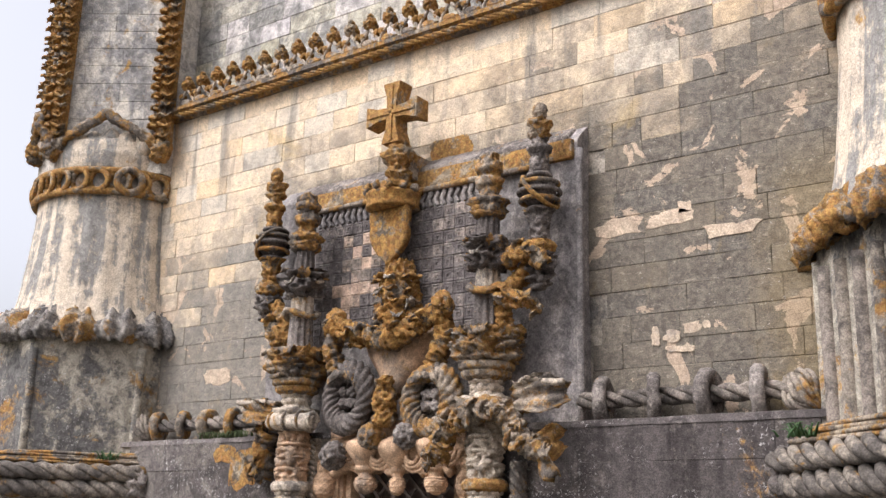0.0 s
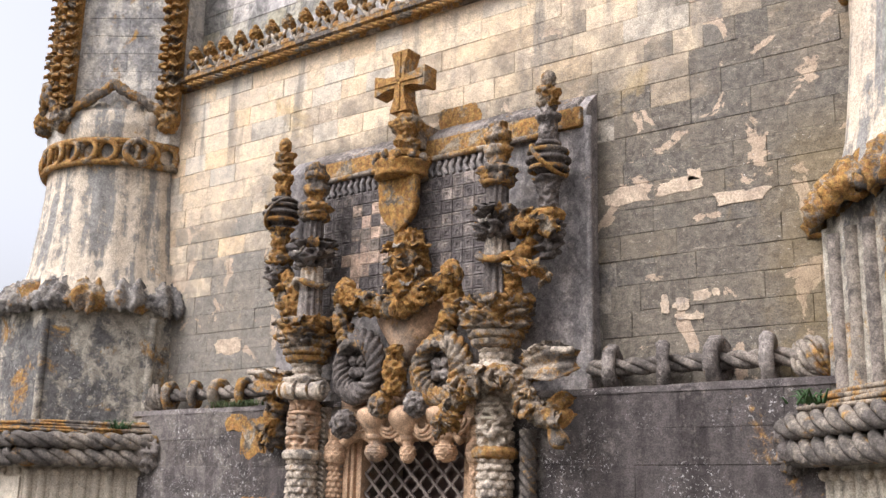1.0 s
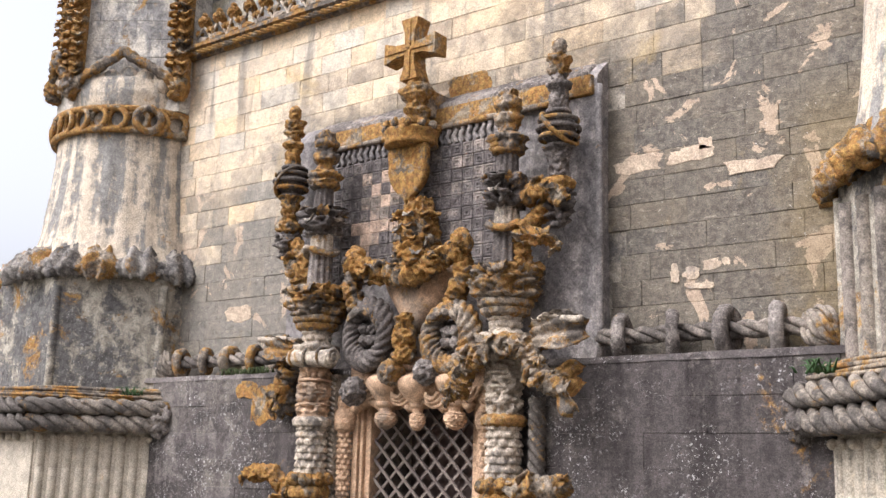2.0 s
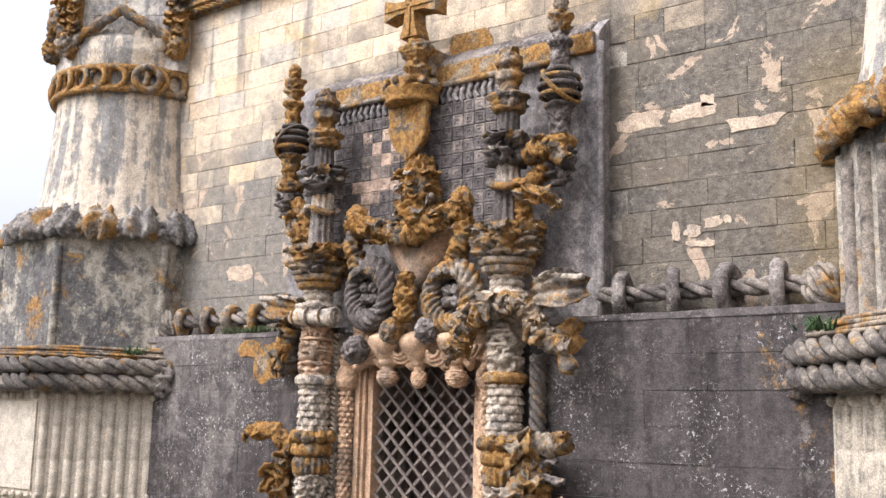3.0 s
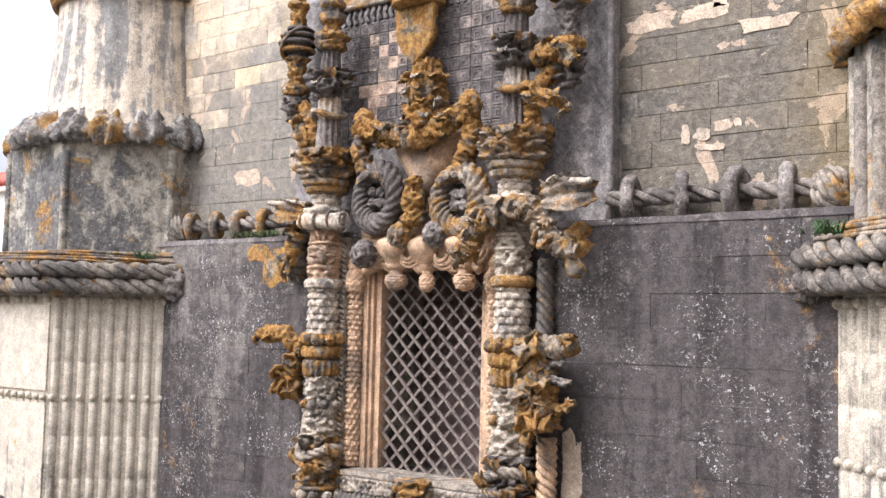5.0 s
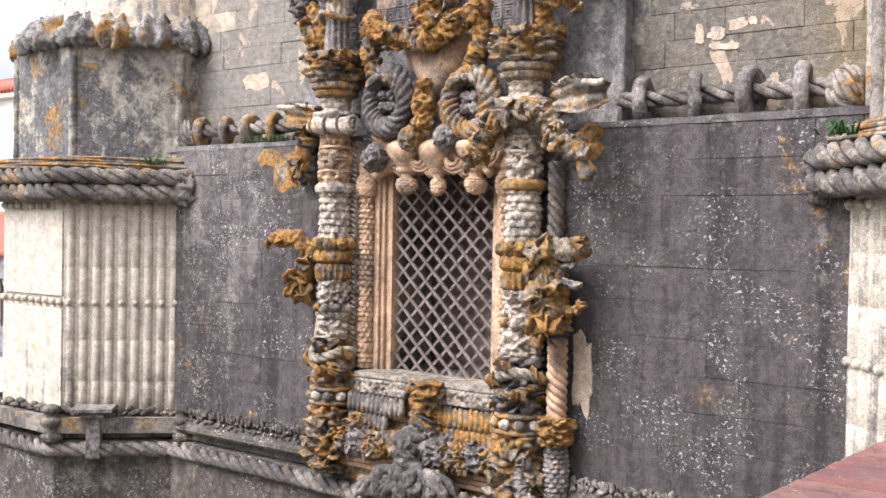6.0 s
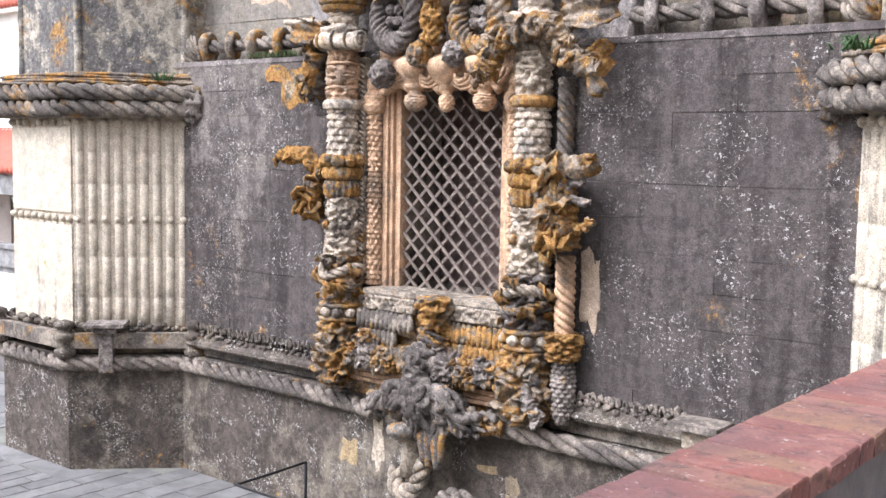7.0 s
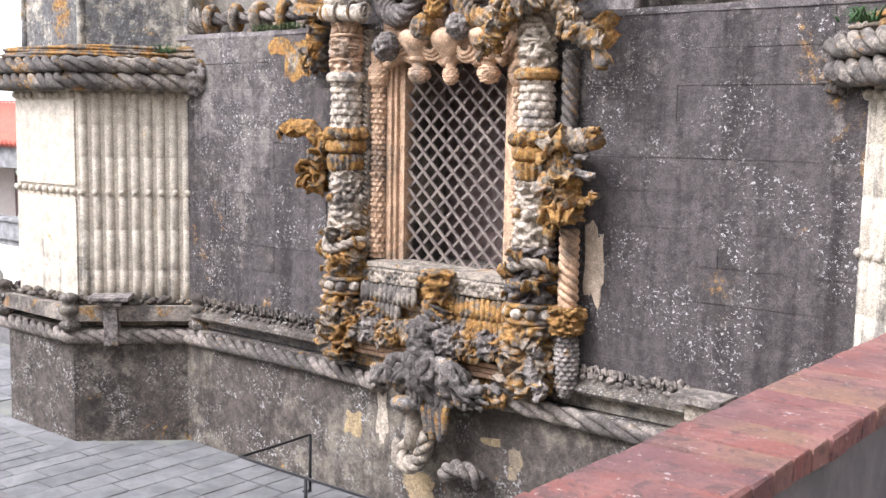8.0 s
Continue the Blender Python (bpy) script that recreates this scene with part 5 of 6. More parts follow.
def wreath(cx, cz, label, mat):
    w = thing("wreath", (cx, -.78, cz), label, "wreath", "twin stone wreaths")
    rings = []
    for k in range(150):
        a = math.tau * k / 150
        c = Vector((cx + .365 * math.cos(a), -.80 - .05 * math.cos(a), cz + .375 * math.sin(a)))
        out = Vector((math.cos(a), 0, math.sin(a)))
        fat = .150 + .02 * math.sin(a * 2 + cx)
        ring = []
        for j in range(26):
            b = math.tau * j / 26
            r = fat * (1 - .36 * (1 - abs(math.sin(2.5 * b + 10 * a))) ** 2)
            ring.append(c + out * (r * math.cos(b)) + Vector((0, -1, 0)) * (r * math.sin(b)))
        rings.append(ring)
    part("twisted_ring", weather(ring_sweep(bmesh.new(), rings, True), .014, 9), mat, w)
    mid_leaf = part("centre", carve(blob(bmesh.new(), (cx, -.62, cz), .25, 4, (1, .4, 1)), .09, 9), M_GREY, w, "carved leaf inside the wreath")
    for k in range(4):
        a = math.pi / 4 + math.pi / 2 * k
        part("centre_leaf", clump((cx + .11 * math.cos(a), -.80, cz + .11 * math.sin(a)), .075, (1, .8, 1), .04, 12, 3), M_GREY, mid_leaf)
    part("ribbon", limb([(cx - .28, -.93, cz + .22), (cx - .05, -.97, cz + .32), (cx + .22, -.95, cz + .26)], .05, .03, 10, flat=.5), M_CARVED, w)
    return w


wreath(-.64, 7.42, "grey twisted stone wreath with carved centre", M_GREY)
wreath(.82, 7.31, "grey and orange twisted stone wreath with carved centre", M_CARVED)
for x, z, r, m in ((-.14, 6.86, .165, M_CARVED), (.47, 6.86, .165, M_GREY), (-.82, 6.63, .18, M_GREY)):
    b = thing("carved_boss", (x, -.85, z), "round carved flower boss over the window arch", "boss", "bosses over the arch")
    part("boss", clump((x, -.86, z), r, (1, 1, 1), .07, 9), m, b)
    part("petals", carve(tube(bmesh.new(), [(x + r * .75 * math.cos(a), -.90, z + r * .75 * math.sin(a)) for a in [math.tau * k / 14 for k in range(14)]], .045, 8, True), .03, 14), m, b)

# lobed arch
ar = thing("lobed_arch", (0, -.5, 6.6), "cream lobed stone arch with knob pendants over the lattice", "arch")
pts = [(-1.15, 7.1)]
lobes = [(-1.02, -.45), (-.45, .05), (.05, .62), (.62, 1.05)]
pts.append((-1.15, 6.35))
for x0, x1 in lobes:
    for k in range(7):
        t = k / 6
        pts.append((x0 + .04 + (x1 - x0 - .08) * t, 6.40 + .09 * math.sin(math.pi * t)))
pts += [(1.2, 6.35), (1.2, 7.1)]
ab = bmesh.new()
fa, fb = [ab.verts.new((x, -.56, z)) for x, z in pts], [ab.verts.new((x, -.30, z)) for x, z in pts]
for i in range(len(pts)):
    ab.faces.new((fa[i], fa[(i + 1) % len(pts)], fb[(i + 1) % len(pts)], fb[i]))
bmesh.ops.triangulate(ab, faces=[ab.faces.new(fa[::-1]), ab.faces.new(fb)])
part("arch_plate", ab, M_CREAM, ar, smooth=False)
for x0, x1 in lobes:
    arc = [(x0 + (x1 - x0) * k / 10, -.61, 6.38 + .13 * math.sin(math.pi * k / 10)) for k in range(11)]
    part("arch_roll", weather(tube(bmesh.new(), arc, .075, 10), .01, 8), M_CREAM, ar)
    xm = (x0 + x1) / 2
    arc2 = [(xm + .20 * math.cos(a), -.64, 6.86 + .19 * math.sin(a)) for a in [math.pi * (1.05 + .9 * k / 10) for k in range(11)]]
    part("arch_scroll", weather(tube(bmesh.new(), arc2, .055, 10), .01, 8), M_CREAM, ar)
    part("arch_swell", weather(blob(bmesh.new(), (xm, -.60, 6.70), .24, 3, (1.1, .5, .85)), .02, 6), M_CREAM, ar)
for x, z, k in ((-.41, 6.28, 1.0), (.15, 6.26, .72), (.80, 6.27, 1.0)):
    part("pendant_flare", weather(lathe(bmesh.new(), x, -.60, [(z + .10, .11 * k), (z + .17, .13 * k), (z + .26, .19), (z + .36, .27), (z + .46, .31), (z + .52, .30), (z + .60, .18)], 24), .022, 6), M_CREAM, ar)
    turn_part(ar, "pendant_neck", x, -.62, [(z + .02, .13 * k), (z + .07, .10 * k), (z + .12, .10 * k), (z + .15, .14 * k), (z + .20, .15 * k), (z + .24, .11 * k)], M_CREAM, seg=24, dz=.015)
    turn_part(ar, "pendant", x, -.62, [(z - .17, .03), (z - .13, .12 * k), (z - .04, .165 * k), (z + .05, .14 * k), (z + .08, .06 * k)], M_CREAM, ("scale", 10, .035, .02), 50, .01)
for x, z, r in ((-.72, 6.72, .22), (-.12, 6.62, .20), (.16, 6.74, .2), (.48, 6.60, .22), (1.02, 6.66, .2)):
    fold = bmesh.new()
    for q in range(3):
        rq = r * (1 - .27 * q)
        tube(fold, [(x + rq * math.cos(a), -.68 - .03 * q, z + rq * .9 * math.sin(a)) for a in [math.pi * (1.0 + k / 9) for k in range(10)]], .03, 7)
    blob(fold, (x, -.56, z + .02), r, 3, (1.15, .5, .8))
    part("arch_fold", weather(fold, .014, 8), M_CREAM, ar, "swelling fold of the lobed arch")

# jambs, lattice and sill
jb = thing("window_1", (0, -.3, 3.5), "tall window with wooden lattice in a carved stone frame", "window", kind="structure")
for sx in (-1, 1):
    for x0, x1, y in ((.90, 1.0, -.36), (1.0, 1.06, -.42), (1.06, 1.16, -.47)):
        a, b = sorted((sx * x0, sx * x1))
        part("window_frame", weather(box(bmesh.new(), a, b, y, -.15, 3.56, 6.72, .012), .004, 4), M_CREAM, jb, smooth=False)
    turn_part(jb, "scaled_colonnette", sx * 1.26, -.52, [(3.6, .105), (6.1, .105)], M_CREAM, ("scale", 7, .075, .04), 42, .012)
    turn_part(jb, "colonnette_cap", sx * 1.26, -.52, [(6.08, .10), (6.11, .15), (6.2, .17), (6.32, .165), (6.42, .11), (6.48, .13), (6.58, .12), (6.62, .04)], M_CREAM, ("scale", 11, .04, .015), 44, .012)
    part("vine_strip", carve(box(bmesh.new(), *sorted((sx * 1.38, sx * 1.50)), -.62, -.45, 3.6, 6.9), 0, 5), M_BONE, jb, smooth=False)
    vs = bmesh.new()
    for i in range(44):
        z = 3.64 + .074 * i
        tube(vs, smooth_path([(sx * 1.38, -.63, z), (sx * 1.43, -.66, z + .045), (sx * 1.5, -.63, z + .01)], 3), .022, 6)
    part("vine", weather(vs, .006, 20), M_BONE, jb)
part("window_sill", weather(box(bmesh.new(), -1.22, 1.3, -.80, -.2, 3.50, 3.585, .02), .012, 4), M_SILL, jb, "worn pale sill", smooth=False)
LW, LH = .277, .268
def slat(x0, z0, x1, z1, y):
    bm = bmesh.new()
    d = Vector((x1 - x0, 0, z1 - z0)).normalized()
    n = Vector((-d.z, 0, d.x)) * .0195
    a, b = Vector((x0, y, z0)), Vector((x1, y, z1))
    th = Vector((0, .016, 0))
    ring_sweep(bm, [[p - n - th, p + n - th, p + n + th, p - n + th] for p in (a, b)])
    part("slat", bm, M_WOOD, jb, smooth=False)
def clip_line(x0, z0, sl):
    """The stretch of a slanting line inside the opening."""
    pts = []
    for x in (-.93, .93):
        z = z0 + sl * (x - x0)
        if 3.56 <= z <= 6.72:
            pts.append((x, z))
    for z in (3.56, 6.72):
        x = x0 + (z - z0) / sl
        if -.93 < x < .93:
            pts.append((x, z))
    return sorted(pts)[:2] if len(pts) >= 2 else None
for sl, y in ((LH / LW, -.235), (-LH / LW, -.265)):
    for k in range(-14, 26):
        seg_ = clip_line(-.9, 3.56 + LH * k, sl)
        if seg_ and abs(seg_[1][0] - seg_[0][0]) > .04:
            slat(*seg_[0], *seg_[1], y)

# carved apron under the sill
ap = thing("carved_apron", (0, -.6, 2.1), "bulging carved stone apron under the window sill", "apron")
part("apron_body", box(bmesh.new(), -1.5, 1.5, -.72, -.5, 2.0, 3.5), M_CARVED, ap, smooth=False)
for x0, x1 in ((-1.15, -.22), (.34, 1.3)):
    part("panel", carve(box(bmesh.new(), x0, x1, -.80, -.6, 3.27, 3.50, .015), 0, 5), M_DULL, ap, smooth=False)
    gb = bmesh.new()
    ring_sweep(gb, [[(x0 + (x1 - x0) * i / 60, -.79 - .035 * (1 + leaf_cells(Vector((x0 + (x1 - x0) * i / 60, 0, 3.27 + .02 * j)), 13)) * (0 < j < 11), 3.275 + .02 * j) for j in range(12)] + [(x0 + (x1 - x0) * i / 60, -.72, 3.4)] for i in range(61)])
    part("panel_relief", gb, M_SILL, ap)
fl = random.Random(17)
for row, (z0, x0, x1) in enumerate(((3.12, -1.25, -.22), (3.10, .32, 1.42), (2.88, .45, 1.40), (2.90, -1.2, -.5))):
    x = x0
    while x < x1:
        k = fl.uniform(.9, 1.1)
        rb = tube(bmesh.new(), smooth_path([(x - .05, -.74, z0 + .15 * k), (x + .01, -.83, z0 + .10), (x + .055, -.87, z0), (x + .03, -.85, z0 - .08), (x + .07, -.78, z0 - .15 * k)], 4), .042, 8, taper=lambda t: .75 + .5 * math.sin(math.pi * t))
        part("flute", weather(rb, .010, 12), M_DULL if row in (0, 3) else M_RUST, ap)
        x += .088
part("leaf_roll", limb([(-1.5, -.74, 2.66), (-.8, -.84, 2.62), (0, -.84, 2.64), (.8, -.86, 2.68), (1.5, -.76, 2.72)], .17, .09, 8, 34, 30), M_CARVED, ap)
for x, z, r, m in ((-.92, 2.66, .22, M_GREY), (-.62, 2.60, .20, M_CARVED), (-1.2, 2.62, .18, M_CARVED), (.50, 2.66, .29, M_GREY), (.86, 2.64, .21, M_CARVED), (1.14, 2.70, .19, M_GREY), (-1.0, 2.86, .15, M_CARVED)):
    part("leaf_bulge", clump((x, -.96, z), r, (1, .8, .95), .075, 10, 5), m, ap)
    for q in range(5):
        a = math.tau * (q + .3) / 5
        part("bulge_leaf", curl((x + r * .6 * math.cos(a), -1.02, z + r * .6 * math.sin(a)), (math.cos(a), -.8, math.sin(a)), r * .6, q + int(100 * r)), m if q % 2 else M_CARVED, ap)
for z in (2.24, 2.32, 2.40):
    part("strip", box(bmesh.new(), -1.45, 1.5, -.80 - .03 * (z - 2.2) / .1, -.6, z - .035, z + .03, .012), M_CREAM, ap, smooth=False)
tr = thing("tree_stump_carving", (-.1, -1.0, 1.6), "carved tree stump with spreading grey roots below the window", "carving")
turn_part(tr, "stump", .26, -.90, [(2.75, .18), (3.0, .2), (3.3, .17), (3.45, .24), (3.58, .2), (3.6, .05)], M_RUST, ("leaf", 6.9, 0.135), 48, .02)
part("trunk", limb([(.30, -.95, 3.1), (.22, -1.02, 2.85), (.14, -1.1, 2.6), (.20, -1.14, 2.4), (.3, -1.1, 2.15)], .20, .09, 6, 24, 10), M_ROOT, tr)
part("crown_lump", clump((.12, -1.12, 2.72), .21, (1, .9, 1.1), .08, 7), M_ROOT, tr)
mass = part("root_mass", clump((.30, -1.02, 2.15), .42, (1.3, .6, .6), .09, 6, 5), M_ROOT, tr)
rr = random.Random(11)
for k in range(46):
    t = rr.uniform(-1, 1)
    x1 = .28 + 1.02 * t + rr.uniform(-.1, .1)
    z1 = 1.80 + .30 * abs(t) + rr.uniform(-.12, .12)
    w1, w2 = rr.uniform(-.16, .16), rr.uniform(-.16, .16)
    y = rr.uniform(-1.34, -1.20)
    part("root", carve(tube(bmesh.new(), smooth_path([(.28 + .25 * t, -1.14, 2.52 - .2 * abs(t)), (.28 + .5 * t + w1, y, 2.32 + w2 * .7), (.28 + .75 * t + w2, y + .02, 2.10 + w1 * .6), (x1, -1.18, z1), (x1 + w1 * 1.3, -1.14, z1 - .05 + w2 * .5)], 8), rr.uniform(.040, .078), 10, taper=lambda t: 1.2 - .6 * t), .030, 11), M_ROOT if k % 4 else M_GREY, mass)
for k in range(9):
    part("root_leaf", clump((.62 + .09 * k, -1.15 + .02 * k, 2.02 + .09 * math.sin(k * 2)), .12, (1.1, .9, .8), .08, 9, 3), M_ROOT if k % 2 else M_CARVED, tr)
part("white_boulder", weather(blob(bmesh.new(), (-.05, -1.24, 1.76), .17, 3, (1.2, 1, .72)), .035, 6), M_FRILL, tr, "pale lichened boulder")
part("post", weather(tube(bmesh.new(), [(-.06, -.92, 1.8), (-.09, -.92, 1.45), (-.10, -.92, 1.05)], .19, 14), .05, 6), M_SILL, tr)
for k in range(7):
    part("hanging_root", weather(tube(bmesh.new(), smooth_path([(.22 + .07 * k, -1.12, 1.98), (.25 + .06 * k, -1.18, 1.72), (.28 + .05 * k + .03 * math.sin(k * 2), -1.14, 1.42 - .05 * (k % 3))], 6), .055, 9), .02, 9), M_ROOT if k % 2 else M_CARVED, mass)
part("rope_loop", rope(bmesh.new(), smooth_path([(-.36, -.95, 1.10), (-.30, -1.05, .92), (-.10, -1.1, .84), (.10, -1.12, .94), (.20, -1.12, 1.12), (.24, -1.1, 1.34)], 6), .135, 3, .17, 20, .03), M_SILL, tr, "thick pale stone rope loop")
part("rope_tail", rope(bmesh.new(), smooth_path([(.40, -.85, .74), (.52, -1.0, .86), (.74, -1.02, .96), (.92, -1.0, .92), (1.02, -.92, .80)], 6), .13, 3, .2, 20, .03), M_ROPE, tr, "short end of stone rope")
part("bright_strip", flake(bmesh.new(), -.98, 1.26, .11, .36, -.69, 43, .012), M_BONE, tr, smooth=False)
for k, (x, z, w, h) in enumerate(((-1.56, 1.06, .17, .22), (1.44, 1.15, .10, .16), (1.02, 1.31, .17, .05), (1.38, .94, .07, .08), (-.2, .38, .28, .2))):
    q = thing("bare_patch", (x, -.69, z), "yellowish bare patch where the crust has fallen off", "stone patch", "bare patches on the plinth")
    part("patch", flake(bmesh.new(), x, z, w, h, -.69, 60 + k), M_OCHRE, q, smooth=False)
for k, (x, z, w, h) in enumerate(((-2.95, 6.45, .30, .28), (-3.35, 6.72, .22, .12))):
    q = thing("lichen_patch", (x, LY, z), "flat crust of orange lichen on the grey wall", "lichen", "lichen crusts on the wall")
    part("crust", flake(bmesh.new(), x, z, w, h, LY, 80 + k, .008, .6), M_RUST, q, smooth=False)


# ---- spout on the buttress ----
sp = thing("stone_spout", (-6.45, -1.62, 1.7), "small flat-topped stone bracket on the buttress corner", "bracket")
m45 = Matrix.Translation((-6.42, -1.62, 0)) @ Matrix.Rotation(math.radians(45), 4, 'Z')
def rot_part(name, bm, mat, parent):
    bmesh.ops.transform(bm, matrix=m45, verts=bm.verts)
    return part(name, bm, mat, parent, smooth=False)
rot_part("slab", weather(box(bmesh.new(), -.34, .34, -.32, .2, 2.50, 2.57, .015), .01, 6), M_GREY, sp)
rot_part("neck", weather(box(bmesh.new(), -.19, .19, -.24, .2, 2.40, 2.50, .03), .01, 6), M_GREY, sp)
rot_part("bracket", weather(box(bmesh.new(), -.12, .12, -.16, .2, 1.7, 2.40, .03), .012, 6), M_GREY, sp)

# ---- parapet beside the camera, upper terrace ----
pw = bmesh.new()
box(pw, 8.222, 8.512, -16, -2.0, -.02, 4.822)
parapet = solid("parapet_wall", pw, M_RENDER, "rendered parapet wall capped with red bricks", "parapet", kind="structure")
tb = bmesh.new()
box(tb, 8.495, 20, -24, -2.2, -.02, 3.95)
solid("upper_terrace", tb, M_RENDER, "raised terrace floor behind the parapet", "terrace", kind="structure")

# unseen court wings behind and beside the camera, added to hold back low skylight
for q in ((-16, 26, -21.5, -20.5, 0, 12.5), (17, 18, -20.5, 0, 0, 11.0)):
    wb = box(bmesh.new(), *q)
    solid("court_wing", wb, M_PINK, "plain limewashed wing out of view, added to hold back low skylight", "wall", kind="structure")

# ---- iron railing ----
rl = thing("iron_railing", (-1.0, -2.55, 0), "thin black iron railing in front of the wall", "railing")
for pts in ([(-2.02, -1.15, .02), (-2.02, -1.15, .90)], [(-.62, -2.56, .0), (-.62, -2.56, .9)], [(1.2, -2.56, .0), (1.2, -2.56, .9)]):
    part("post", tube(bmesh.new(), pts, .024, 10), M_IRON, rl)
part("top_rail", tube(bmesh.new(), smooth_path([(-2.02, -1.15, .90), (-1.97, -1.8, .90), (-1.94, -2.45, .90), (-1.85, -2.55, .90), (-.6, -2.56, .90), (3.0, -2.56, .90)], 5), .02, 10), M_IRON, rl)
part("foot_hook", tube(bmesh.new(), smooth_path([(-2.02, -1.15, .12), (-2.02, -1.18, .03), (-2.1, -1.22, .01)], 4), .02, 8), M_IRON, rl)

# ---- gallery building behind the buttress ----
gb_ = thing("gallery_building", (-22, 5, 0), "white two-storey gallery with arches and red tiled roof", "building")
part("lower_wall", box(bmesh.new(), -30, -15, 4.3, 8, -.02, .2), M_WHITE, gb_, smooth=False)
def arch_bay(x0, x1, z1, w, spring):
    """One bay of wall with a round-headed opening."""
    bm = bmesh.new()
    xm, n = (x0 + x1) / 2, 12
    ins = [(xm + w, -.02)] + [(xm + w * math.cos(math.pi * k / n), spring + w * math.sin(math.pi * k / n)) for k in range(n + 1)] + [(xm - w, -.02)]
    outs = [(x1, -.02)] + [(x1 + (x0 - x1) * k / n, z1) for k in range(n + 1)] + [(x0, -.02)]
    ring_sweep(bm, [[(ix, 4.0, iz), (ox, 4.0, oz), (ox, 4.5, oz), (ix, 4.5, iz)] for (ix, iz), (ox, oz) in zip(ins, outs)])
    return bm


for i in range(6):
    x = -25.75 + 1.9 * i
    part("arch_bay", arch_bay(x, x + 1.9, 1.76, .55, .55), M_WHITE, gb_, "white wall bay with round arch", smooth=False)
    part("column", lathe(bmesh.new(), x + .25, 4.25, [(2.6, .16), (2.7, .12), (3.8, .11), (3.95, .17), (4.05, .17)], 14), M_POST, gb_)
part("back_wall", box(bmesh.new(), -30, -15, 6.6, 7.0, 0, 6.0), M_PINK, gb_, smooth=False)
part("door", box(bmesh.new(), -24.3, -23.3, 6.5, 6.62, 2.0, 3.9), M_GLOOM, gb_, "dark doorway", smooth=False)
part("floor", box(bmesh.new(), -30, -15, 4.1, 6.7, 1.76, 1.95), M_TRIM, gb_, smooth=False)
part("balustrade", weather(box(bmesh.new(), -30, -15, 3.98, 4.2, 1.95, 2.5, .02), .0), M_TRIM, gb_, smooth=False)
part("coping", box(bmesh.new(), -30, -15, 3.9, 4.3, 2.5, 2.62, .02), M_TRIM, gb_, smooth=False)
part("entablature", box(bmesh.new(), -30, -15, 3.95, 4.5, 4.06, 4.72, .03), M_TRIM, gb_, smooth=False)
rf = bmesh.new()
for i in range(60):
    x = -30 + .25 * i
    tube(rf, [(x, 3.75, 4.78), (x, 6.8, 5.95)], .13, 8)
tagged(part("roof", rf, M_TILES, gb_, "red tiled roof"), kind="stuff")
tb_ = thing("tall_building", (-38, 16, 0), "pale limewashed building with red tiled roof", "building")
part("wall", box(bmesh.new(), -60, -28, 12.0, 22, -.02, 11.0), M_WHITE, tb_, smooth=False)
part("eave", box(bmesh.new(), -60, -27.6, 11.6, 22, 11.0, 11.25), M_PINK, tb_, smooth=False)
rf = bmesh.new()
for i in range(110):
    x = -60 + .3 * i
    tube(rf, [(x, 11.5, 11.3), (x, 17, 13.0)], .16, 8)
tagged(part("roof", rf, M_TILES, tb_, "red tiled roof"), kind="stuff")
lw = box(bmesh.new(), -24, -13.8, 1.2, 1.7, -.02, .8, .03)
solid("low_wall", weather(lw, .01, 2), M_RENDER, "low grey stone wall at the terrace edge", "wall", kind="structure")

# ---- paving ----
paving = thing("paving", (0, -3, 0), "pale worn stone slabs laid in rows", "pavement", kind="structure")
PAVE = {}
def pave_mesh(w, l, v):
    key = (round(w, 2), round(l, 2), v)
    if key not in PAVE:
        r_ = random.Random(repr(key))
        bm = bmesh.new()
        rings = []
        for z, i in ((-.03, 0), (-.006, 0), (0, .012)):
            rings.append([(sx * (w / 2 - .012 - i) + r_.uniform(-.008, .008), sy * (l / 2 - .012 - i) + r_.uniform(-.008, .008), z) for sx, sy in ((-1, -1), (1, -1), (1, 1), (-1, 1))])
        ring_sweep(bm, rings)
        PAVE[key] = mesh_of("paving_slab", bm, M_PAVING)
    return PAVE[key]
rr = random.Random(21)
def slab_at(x, y, w, l):
    ob = new("paving_slab", pave_mesh(w, l, rr.randrange(3)))
    ob.parent = paving
    ob.location = Vector((x, y, rr.uniform(-.004, .004))) - origin_of(paving)
x = -9.0
while x < 1.5:                      # rows that run out from the wall
    w = rr.choice((.36, .42, .48))
    y = -.72 if x > -5.6 else -2.55
    if -7.2 < x <= -5.6:
        y = -.72 - (-5.5 - x) * .9
    while y > -4.6:
        l = rr.choice((.7, .9, 1.1, 1.3))
        slab_at(x + w / 2, y - l / 2, w, l)
        y -= l
    x += w
x = -12.5
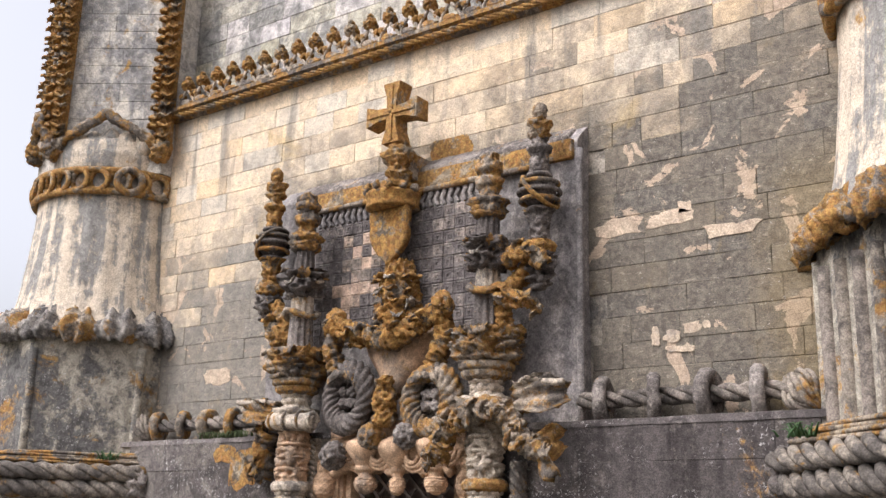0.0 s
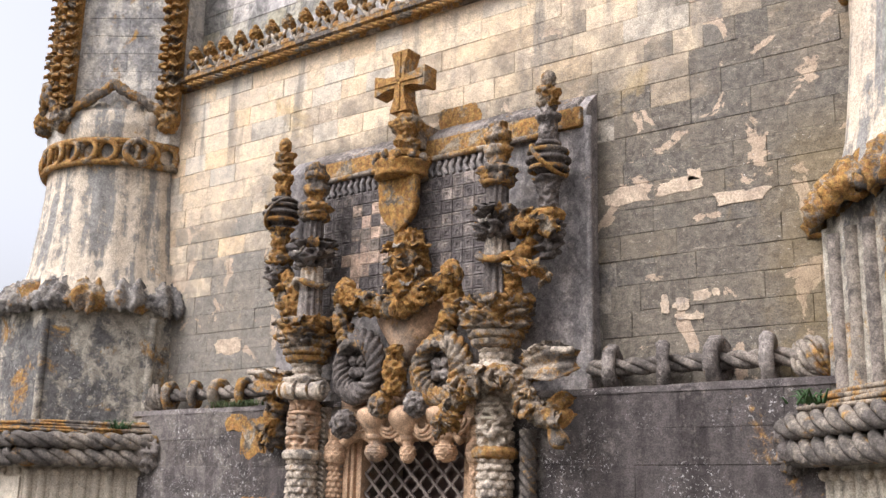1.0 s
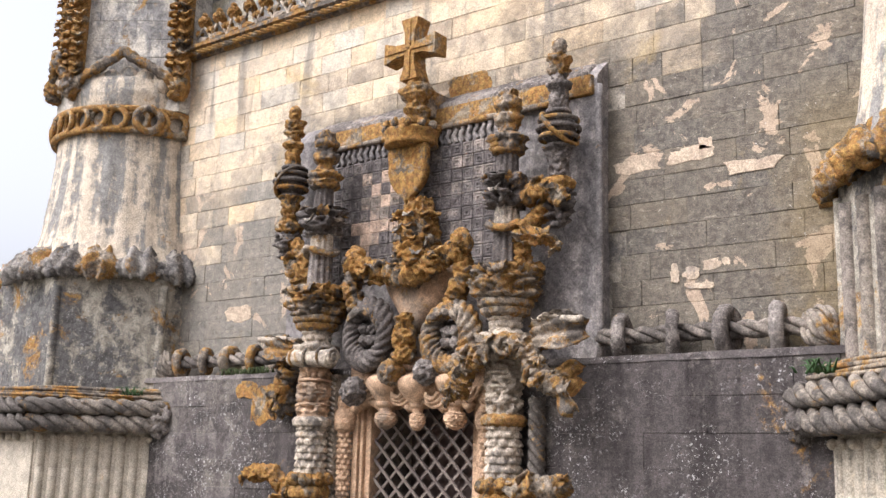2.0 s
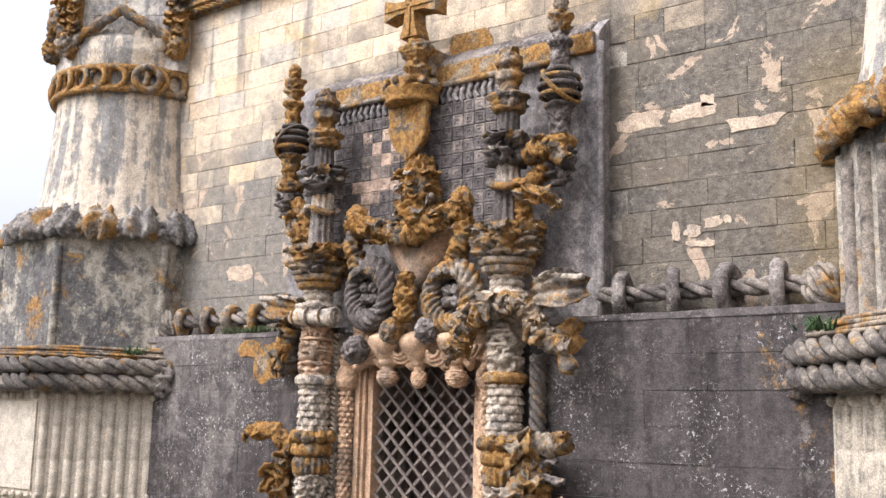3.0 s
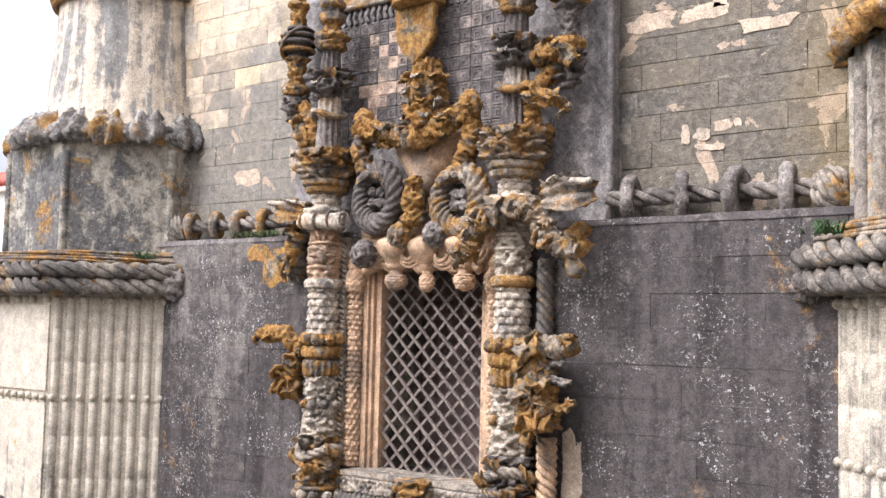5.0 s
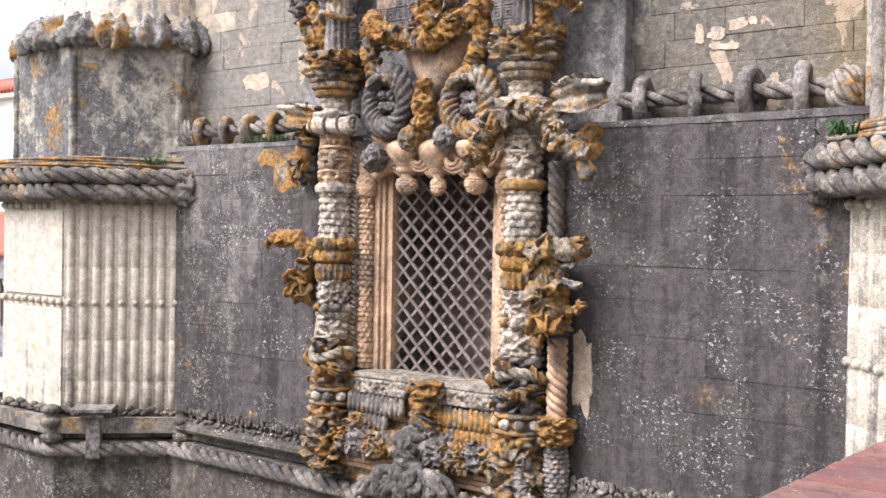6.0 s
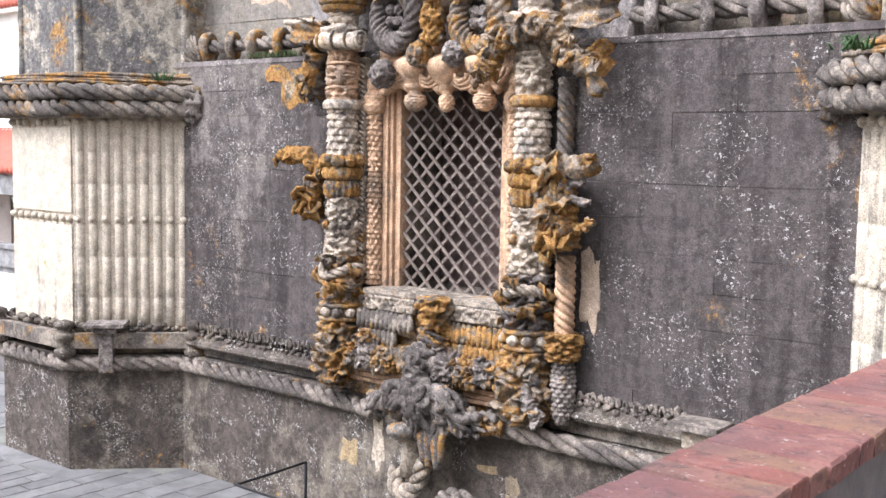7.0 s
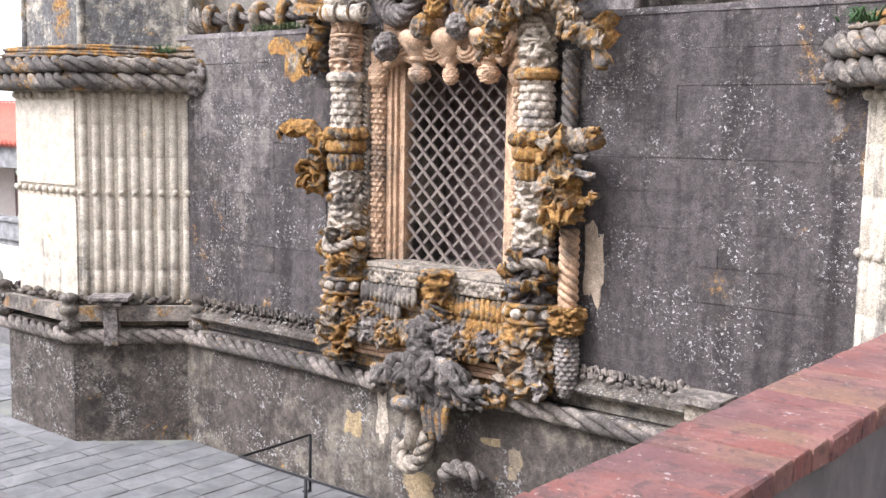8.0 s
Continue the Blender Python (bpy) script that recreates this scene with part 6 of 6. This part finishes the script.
while x < -7.0:                     # border along the buttress
    l = rr.choice((1.1, 1.4))
    slab_at(x + l / 2, -2.29, l, .46)
    x += l
y = -2.5
while y < 3.0:
    x = -15.0
    while x < -10.8:
        l = rr.choice((.8, 1.1, 1.4))
        slab_at(x + l / 2, y + .3, l, .6)
        x += l
    y += .6
x = -14.0
while x < -9.0:
    y = -2.55
    w = .7
    while y > -4.6:
        slab_at(x + w / 2, y - .35, w, .7)
        y -= .7
    x += w
kb = weather(box(bmesh.new(), -16, -4.6, -4.75, -4.25, -.02, .05, .02), .01, 3)
solid("kerb", kb, M_RENDER, "worn brownish kerb at the terrace edge", "kerb", kind="structure")

# ---- squared stones of the walls, bricks of the cap ----
rr = random.Random(31)
brick_meshes = []
for v in range(4):
    bm = bmesh.new()
    rings = []
    for z, i in ((0, 0), (.054, 0), (.06, .005)):
        rings.append([(sx * (.166 - i) + rr.uniform(-.003, .003), sy * (.0545 - i) + rr.uniform(-.002, .002), z + rr.uniform(-.002, .002)) for sx, sy in ((-1, -1), (1, -1), (1, 1), (-1, 1))])
    ring_sweep(bm, rings)
    brick_meshes.append(mesh_of("brick", bm, M_BRICK))
for i in range(88):
    for j in range(1):
        ob = new("brick", brick_meshes[rr.randrange(4)])
        ob.parent = parapet
        ob.location = (8.365 + rr.uniform(-.002, .002), -12.3 + .117 * i + rr.uniform(-.004, .004), 4.792 + rr.uniform(-.0015, .0015))
behind = lambda x, z: -2.8 < x < 2.7 and z < 10.6
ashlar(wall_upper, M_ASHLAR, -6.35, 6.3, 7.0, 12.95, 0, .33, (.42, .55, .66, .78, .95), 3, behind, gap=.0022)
ashlar(wall_attic, M_ATTIC, -6.3, 3.0, 13.2, 16.0, .35, .36, (.6, .75, .9, 1.1), 4)
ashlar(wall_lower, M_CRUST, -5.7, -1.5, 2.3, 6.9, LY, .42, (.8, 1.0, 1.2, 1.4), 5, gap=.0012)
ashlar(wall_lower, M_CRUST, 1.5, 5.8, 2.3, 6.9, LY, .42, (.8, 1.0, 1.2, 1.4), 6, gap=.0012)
